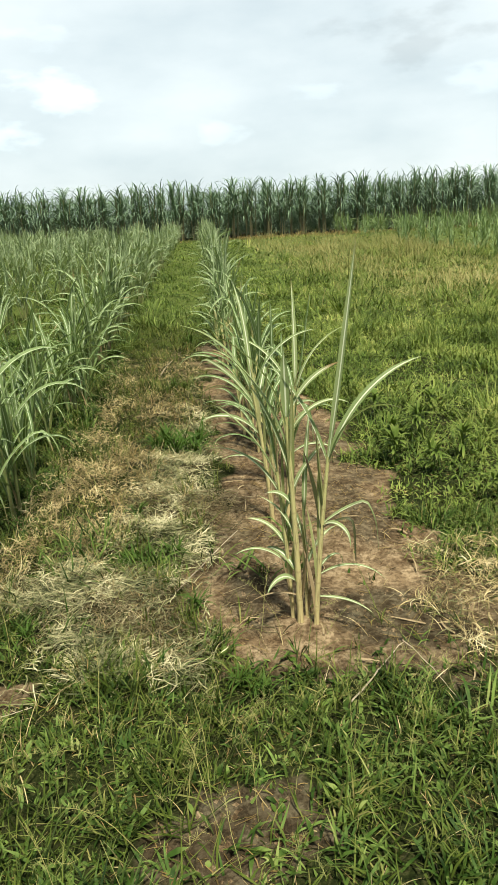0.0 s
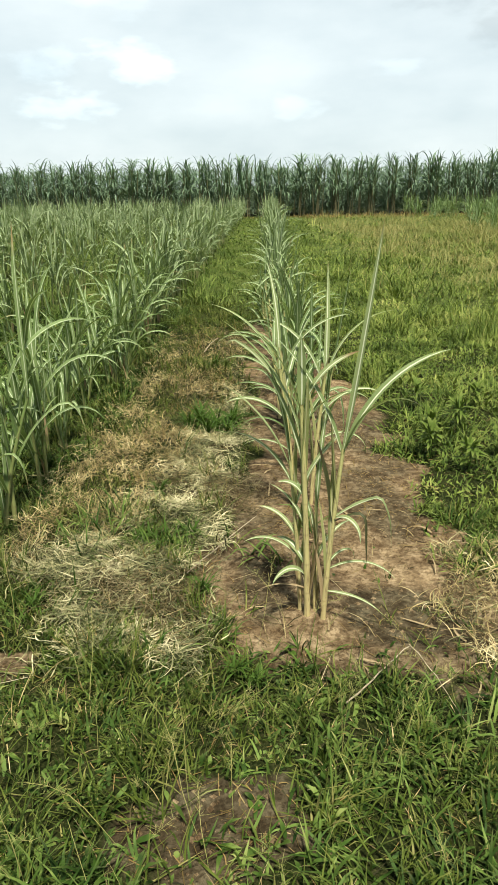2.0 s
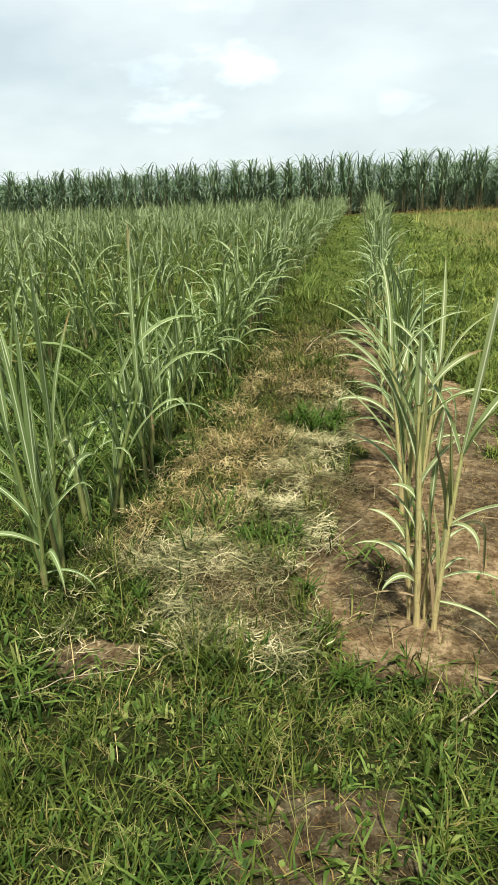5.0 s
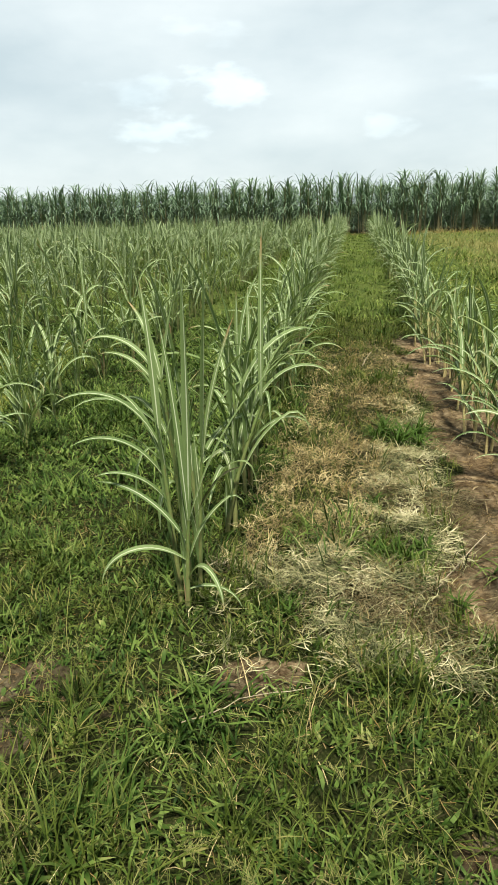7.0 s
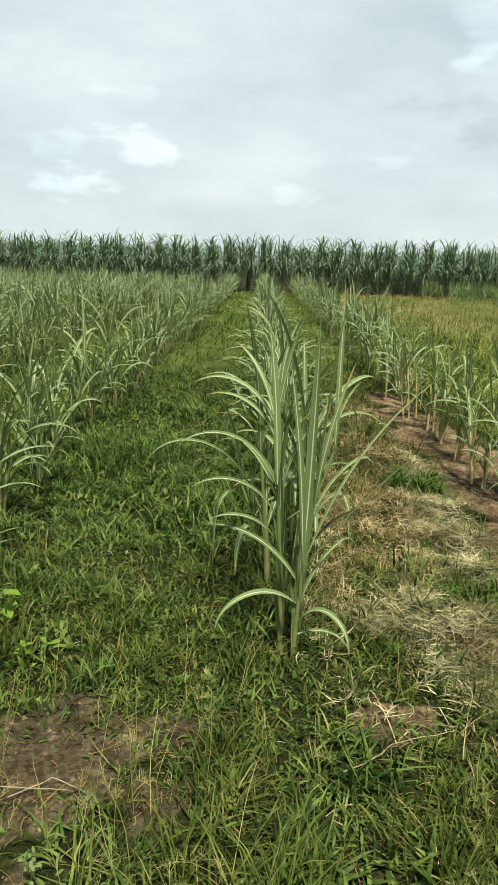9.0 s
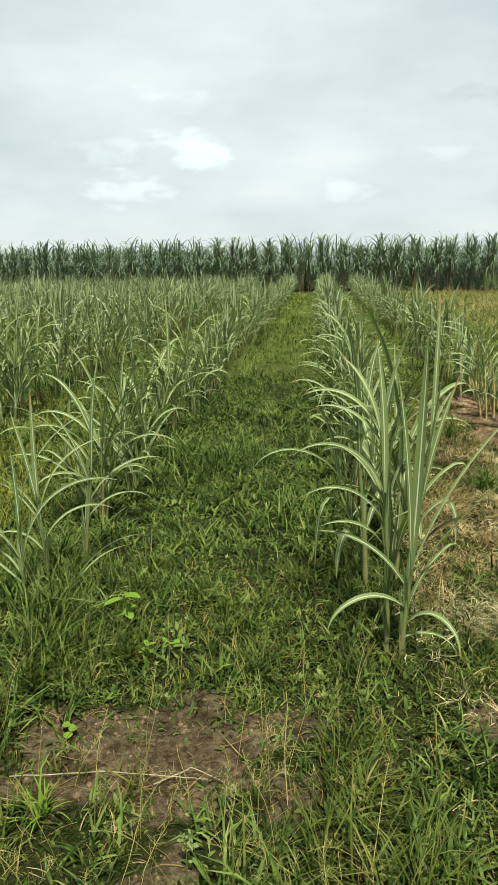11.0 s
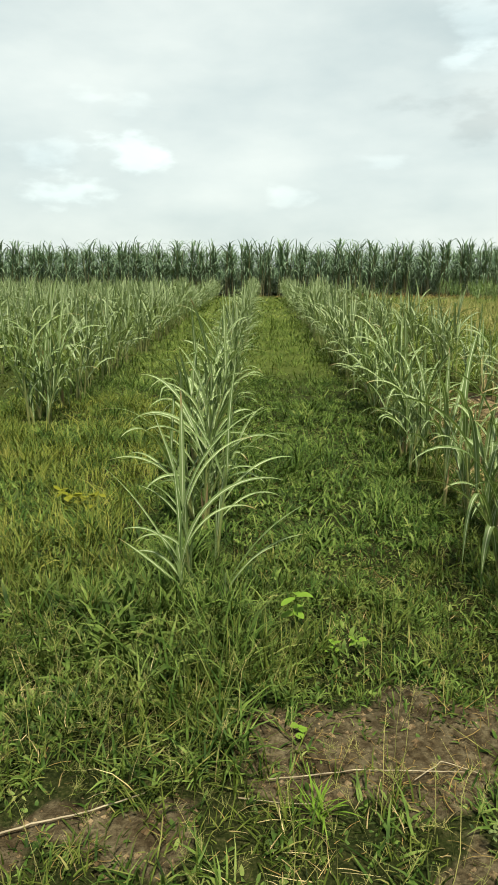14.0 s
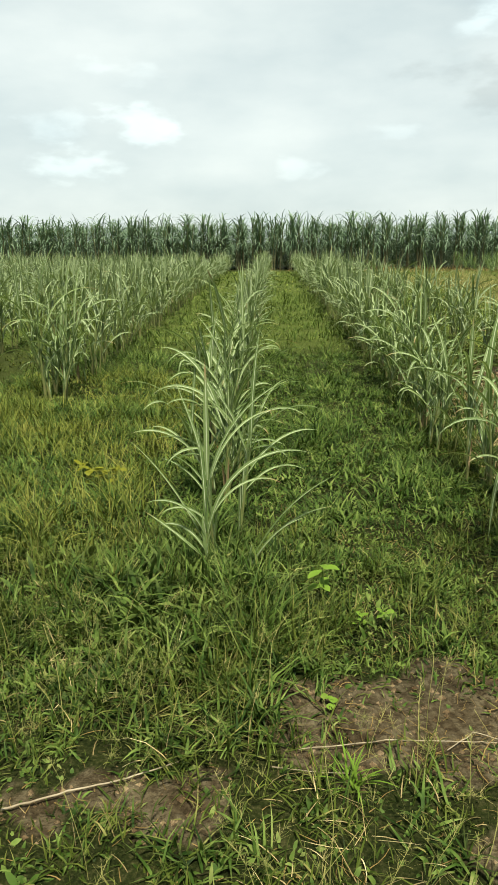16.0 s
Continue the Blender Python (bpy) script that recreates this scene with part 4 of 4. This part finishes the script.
turf("verge_straws", "dry bleached blades lying in the verge grass", NEAR, 420, (0.05, 0.16), (0.0020, 0.0042), GOLD, el=(5, 60), droop=(10, 90), seg=4, lumps=2.0, keep=lambda x, y: (1 - 0.8 * bare(x, y)) * (0.3 + 0.7 * step(0.4, 0.7, lattice(x * 2.0, y * 2.0, 71))))
turf("clump_weeds", "leafy dark green weeds round the feet of the cane", (-4.0, -1.0, 1.95, 3.5), 2600, (0.06, 0.13), (0.011, 0.021), LUSH, el=(15, 85), droop=(10, 80), profile="oval", lumps=3.0, seg=3,
     keep=lambda x, y: np.clip(np.exp(-((x + 3.05) / 0.55) ** 2 - ((y - 2.5) / 0.38) ** 2) + 0.8 * np.exp(-((x + 1.6) / 0.45) ** 2 - ((y - 2.4) / 0.3) ** 2), 0, 1) * (0.3 + 0.7 * lattice(x * 5, y * 5, 68)) * step(-1.28, -1.42, x))
turf("lane_tall_grass", "taller yellow-green grass between the rows", (-5.6, -3.35, 3.0, 7.5), 1700, (0.09, 0.24), (0.004, 0.009), TALL_GRASS, keep=lambda x, y: (0.25 + 0.75 * lattice(x * 2, y * 2, 44)) * step(-3.3, -3.7, x), el=(45, 85), droop=(20, 80))

# cut straw in the lane
sx, sy = scatter(-1.5, 1.2, 1.9, 9.0, 2800, lambda x, y: 0.8 * strawy(x, y) * step(12, 4, y) * (0.15 + 0.85 * step(0.3, 0.6, lattice(x * 2.3, y * 2.0, 57))), np.random.default_rng(51))
sr = np.random.default_rng(52)
n = len(sx)
heap = 0.03 * strawy(sx, sy) * lattice(sx * 5, sy * 5, 55)
for hx, hy, rx, ry, count in ((-0.72, 2.56, 0.30, 0.20, 1200), (-0.50, 3.42, 0.24, 0.20, 1800), (-0.62, 2.42, 0.18, 0.16, 700), (-0.80, 6.2, 0.3, 0.5, 700)):
    sx, sy = np.append(sx, sr.normal(hx, rx * 0.6, count)), np.append(sy, sr.normal(hy, ry * 0.6, count))
n = len(sx)
heap = 0.03 * strawy(sx, sy) * lattice(sx * 5, sy * 5, 55)
v = ribbons(on_ground(sx, sy, 0.004) + np.stack([0 * sx, 0 * sx, heap + sr.uniform(0, 0.02, n)], -1), sr.uniform(0, 360, n), sr.uniform(-8, 22, n), sr.uniform(0.04, 0.17, n), sr.uniform(0.0014, 0.0036, n), sr.uniform(-10, 50, n), 3, 2, "straw", bend=sr.uniform(-90, 90, n), twist=sr.uniform(-90, 90, n))
tagged(new("cut_straw", raw_mesh("cut_straw", *v, SHADED_STRAW)), "dry pale cut grass lying in a lane", "straw", kind="stuff")



def strands(name, label, count, keep, material, length, width, r, el=(-10, 50)):
    """Coarse curled strands lying loosely over one another."""
    x, y = scatter(-1.5, 1.15, 2.0, 8.6, count, keep, r)
    n = len(x)
    lift = 0.035 * lattice(x * 9, y * 9, 58) + r.uniform(0, 0.02, n)
    v = ribbons(on_ground(x, y, 0.004) + np.stack([0 * x, 0 * x, lift], -1), r.uniform(0, 360, n), r.uniform(*el, n), r.uniform(*length, n), r.uniform(*width, n), r.uniform(-20, 90, n), 5, 2, "grass", bend=r.uniform(-170, 170, n), wave=r.uniform(0, 30, n), twist=r.uniform(-160, 160, n))
    tagged(new(name, raw_mesh(name, *v, material)), label, "straw", kind="stuff")


def golden(x, y):
    """Where the cut grass is bleached to gold rather than green hay."""
    return np.clip(step(2.62, 2.95, y + 0.5 * (lattice(x * 3, y * 3, 62) - 0.5)) * step(-0.55, -0.95, x - 0.12 * (y - 3)) + 0.25 * step(0.45, 0.7, lattice(x * 4, y * 4, 63)) + 0.9 * step(0.3, 0.5, x), 0, 1)


gaps = lambda x, y: 0.10 + 0.90 * step(0.28, 0.55, lattice(x * 6.5, y * 6.5, 59))
strands("green_hay", "coarse grey-green hay heaped in the lane", 15500, lambda x, y: strawy(x, y) * (1 - golden(x, y)) * gaps(x, y) * step(9, 3.5, y), HAY, (0.05, 0.14), (0.0026, 0.0052), np.random.default_rng(53), (-10, 34))
strands("golden_straw", "short golden dry grass in the lane", 7600, lambda x, y: np.maximum(strawy(x, y), 0.7 * step(-1.4, -1.15, x) * step(-0.7, -0.95, x) * step(2.6, 2.9, y)) * golden(x, y) * gaps(x, y) * step(8, 3.0, y), GOLD, (0.04, 0.11), (0.0024, 0.0046), np.random.default_rng(54), (-5, 60))

# ---- single weeds, twigs and litter ----
pr = np.random.default_rng(71)


def twig(name, label, points, thick, category="twig", up=0.012):
    """A dry stick or stem lying over the ground along a few points."""
    pts = np.array(points, float)
    t = np.linspace(0, len(pts) - 1, 6 * (len(pts) - 1) + 1)
    x, y = (np.interp(t, np.arange(len(pts)), pts[:, i]) for i in (0, 1))
    x, y = x + pr.normal(0, 0.0015, len(t)), y + pr.normal(0, 0.0015, len(t))
    p = on_ground(x, y, up + thick)
    p[:, 2] = np.convolve(np.pad(p[:, 2], 2, mode="edge"), np.ones(5) / 5, "valid") + 0.004
    return tagged(new(name, raw_mesh(name, *tube(p, thick * np.linspace(1, 0.55, len(t)), 6), TWIG)), label, category)


twig("dry_stick", "pale dry stick lying on moist soil", [(-3.54, 1.45), (-3.40, 1.505), (-3.25, 1.565), (-3.08, 1.635)], 0.0034)
twig("dry_twig", "long thin dry stem lying across bare soil", [(-2.72, 1.69), (-2.45, 1.735), (-2.25, 1.735), (-2.11, 1.73)], 0.0022)
twig("dry_twig", "short bent dry stem on bare soil", [(-2.27, 1.70), (-2.17, 1.775), (-2.06, 1.73)], 0.002)
twig("dry_twig", "short straight dry stem on bare soil", [(-2.80, 1.615), (-2.58, 1.60)], 0.002)
twig("dry_twig", "thin dry stem among green grass", [(-1.33, 1.82), (-1.24, 1.87), (-1.17, 1.93), (-0.95, 2.02)], 0.0022, up=0.03)
twig("dry_stick", "pale dry stick at the edge of the soil", [(0.08, 1.94), (0.20, 2.06), (0.32, 2.18)], 0.0035, up=0.02)
twig("dry_twig", "thin dry stem lying in the grass", [(0.32, 2.18), (0.38, 2.03), (0.42, 1.84)], 0.002, up=0.03)
twig("dry_stick", "pale dry stem lying between straw and soil", [(-0.50, 2.62), (-0.32, 2.95), (-0.22, 3.12)], 0.003, up=0.03)
twig("dry_stick", "pale dry stem standing out of straw", [(-0.75, 6.25), (-0.66, 6.75)], 0.005, up=0.05)


def weed(name, label, x, y, leaves, length, width, material, stem=0.0, r=pr, category="weed", el=(10, 60), profile="oval", droop=(20, 80)):
    """A small broad-leaved weed: a stem and single leaves."""
    thing = tagged(new(name), label, category)
    z = float(height(x, y))
    thing.location = (x, y, z)
    if stem:
        part("stem", tube([(0, 0, -0.01), (0.01, 0, stem * 0.5), (0, 0.01, stem)], (0.004, 0.003, 0.002), 6), BROAD, thing)
    for i in range(leaves):
        a = 360 * i / leaves + r.uniform(-25, 25)
        up = stem * (1 - 0.5 * (i % 2) * r.random()) if stem else 0.0
        part("leaf", ribbons([(r.normal(0, 0.012), r.normal(0, 0.012), up)], a, r.uniform(*el), r.uniform(0.75, 1.15) * length, r.uniform(0.8, 1.2) * width, r.uniform(*droop), 6, 3, profile, fold=0.15, power=1.2), material, thing)
    return thing


weed("bright_weed", "small bright green broad-leaved weed in grass", -2.59, 2.52, 6, 0.085, 0.038, BRIGHT, 0.18, el=(-5, 35))
weed("bright_weed", "small light green weed in grass", -2.46, 2.33, 5, 0.038, 0.018, BRIGHT, 0.07, el=(0, 50))
weed("bright_weed", "small light green weed in grass", -2.36, 2.36, 5, 0.042, 0.02, BRIGHT, 0.08, el=(0, 60))
weed("small_weed", "tiny round-leaved weed on bare soil", -2.61, 1.90, 4, 0.035, 0.026, BRIGHT, 0.03, el=(0, 30))
for x, y in ((-3.93, 3.86), (-3.84, 3.80), (-3.99, 3.93), (-3.76, 3.84)):
    weed("yellow_weed", "yellowing broad-leaved weed in tall grass", x, y, 8, 0.055, 0.045, YELLOW, 0.15, el=(0, 60))
for x, y, n, ln in ((-0.69, 2.90, 12, 0.13), (-0.60, 2.86, 12, 0.13), (-0.76, 2.84, 10, 0.11), (-0.52, 2.93, 10, 0.11), (-0.50, 4.40, 16, 0.21), (-0.62, 4.52, 16, 0.20), (-0.40, 4.55, 14, 0.19), (-0.55, 4.25, 14, 0.18), (-0.42, 4.30, 14, 0.18), (-0.68, 4.38, 12, 0.16), (-0.42, 2.52, 8, 0.09), (-0.20, 2.02, 9, 0.07), (-0.27, 2.06, 8, 0.07), (-0.72, 3.35, 8, 0.10), (-0.50, 8.0, 8, 0.2), (-0.62, 5.9, 8, 0.14), (-1.05, 2.42, 7, 0.07)):
    weed("leafy_weed", "dark green leafy weed growing in the straw lane", x, y, n + 20, ln * 1.1, 0.006 + ln * 0.03, BROAD, 0.03, el=(25, 88), profile="grass", droop=(30, 130))
for x, y, n, ln in ((0.78, 3.9, 10, 0.2), (0.85, 4.2, 10, 0.22), (0.95, 3.7, 10, 0.2), (1.05, 4.3, 10, 0.24), (0.9, 4.8, 10, 0.22), (1.2, 3.9, 10, 0.22), (1.15, 3.3, 9, 0.18), (0.82, 5.4, 9, 0.2), (1.3, 4.8, 9, 0.2)):
    weed("tall_weed", "bushy green weed at the edge of the bare soil", x, y, n + 30, ln * 0.5, 0.016, FIELD, ln * 0.75, el=(-10, 80), droop=(10, 80))

weed("flowering_weed", "low weed with small pale green flower heads", -2.12, 1.43, 18, 0.016, 0.009, PALE_HEAD, 0.08, el=(-10, 80))
weed("grass_tuft", "bright green grass tuft at the edge of bare soil", -2.57, 1.57, 30, 0.13, 0.007, BRIGHT, 0.0, el=(40, 88), profile="grass", droop=(10, 70), category="grass")

# dry leaves dropped on the soil
for i in range(46):
    if i < 26:
        x, y = 0.66 + pr.normal(0, 0.13), 2.5 + pr.normal(0, 0.22)
    else:
        x, y = pr.uniform(-0.3, 0.5), pr.uniform(2.1, 4.5)
    ob = new("dry_leaf", raw_mesh("dry_leaf", *ribbons([(0, 0, 0.008)], pr.uniform(0, 360), pr.uniform(-2, 18), pr.uniform(0.05, 0.17), pr.uniform(0.006, 0.013), pr.uniform(-10, 40), 6, 3, "grass", twist=pr.uniform(-60, 60), bend=pr.uniform(-70, 70)), DRY_LEAF))
    ob.location = (x, y, float(height(x, y)))
    tagged(ob, "curled tan dry leaf fallen on bare soil", "dry leaf", "fallen dry leaves")

# thin flowering stalks standing over the verge, with feathery heads
hx, hy = scatter(-4.2, 1.6, 0.85, 2.3, 120, lambda x, y: (0.2 + 0.6 * step(0.3, 0.65, lattice(x * 1.5, y * 1.5, 61))) * (0.55 + 0.45 * dull(x, y)), pr)
n = len(hx)
tall, lean_az, lean_el, sag = pr.uniform(0.14, 0.38, n), pr.uniform(0, 360, n), pr.uniform(60, 90, n), pr.uniform(5, 65, n)
stems = ribbons(on_ground(hx, hy), lean_az, lean_el, tall, pr.uniform(0.0015, 0.0027, n), sag, 6, 2, "straw", wave=pr.uniform(0, 25, n))
tagged(new("flowering_stalks", raw_mesh("flowering_stalks", *stems, SEED_STALK)), "thin flowering grass stalks on the verge", "grass", kind="stuff")
rail = stems[0].reshape(n, 7, 2, 3).mean(2)
hairs = 26
which = np.repeat(np.flatnonzero(pr.random(n) < 0.9), hairs)
pos = pr.uniform(3.6, 6, len(which))
lo = np.floor(pos).clip(0, 5).astype(int)
roots = rail[which, lo] + (rail[which, lo + 1] - rail[which, lo]) * (pos - lo)[:, None]
m = len(which)
heads = ribbons(roots, pr.uniform(0, 360, m), pr.uniform(15, 70, m), pr.uniform(0.015, 0.05, m) * (1.5 - pos / 6), 0.0011, pr.uniform(-20, 50, m), 2, 2, "straw")
tagged(new("grass_heads", raw_mesh("grass_heads", *heads, SEED_STALK)), "feathery seed heads of the flowering grass", "grass", kind="stuff")

# crumbs of soil and bits of litter on the bare ground
cx, cy = scatter(-3.6, 0.9, 1.2, 6.0, 1500, lambda x, y: bare(x, y) * step(8, 2, y), pr)
n = len(cx)
size = 0.002 + 0.013 * pr.random(n) ** 4
octa = np.array([(1, 0, 0), (0, 1, 0), (-1, 0, 0), (0, -1, 0), (0, 0, 1), (0, 0, -1)], float)
cv = octa[None] * size[:, None, None] * pr.uniform(0.5, 1.2, (n, 6, 1)) + on_ground(cx, cy, 0.0)[:, None]
cq = np.array([(0, 1, 4, 4), (1, 2, 4, 4), (2, 3, 4, 4), (3, 0, 4, 4), (1, 0, 5, 5), (2, 1, 5, 5), (3, 2, 5, 5), (0, 3, 5, 5)])
clods = bpy.data.meshes.new("soil_crumbs")
tri = (np.arange(n)[:, None, None] * 6 + cq[None, :, :3]).reshape(-1, 3)
clods.from_pydata(cv.reshape(-1, 3).tolist(), [], tri.tolist())
clods.materials.append(SOIL)
clods.attributes.new("bare", "FLOAT", "POINT").data.foreach_set("value", np.ones(6 * n, np.float32))
tagged(new("soil_crumbs", clods), "small crumbs of brown soil on bare ground", "soil", kind="stuff")
lx, ly = scatter(-4.4, 1.6, 0.9, 6.5, 900, lambda x, y: np.maximum(0.7 * bare(x, y) * (0.15 + 0.85 * step(0.4, 0.6, lattice(x * 3, y * 3, 64))), 0.3 * green(x, y)), pr)
n = len(lx)
v = ribbons(on_ground(lx, ly, 0.004), pr.uniform(0, 360, n), pr.uniform(-5, 25, n), pr.uniform(0.02, 0.10, n), pr.uniform(0.0015, 0.004, n), pr.uniform(-10, 60, n), 3, 2, "straw", bend=pr.uniform(-70, 70, n))
tagged(new("loose_straw", raw_mesh("loose_straw", *v, BROWN_GRASS)), "loose bits of straw on soil and grass", "straw", kind="stuff")
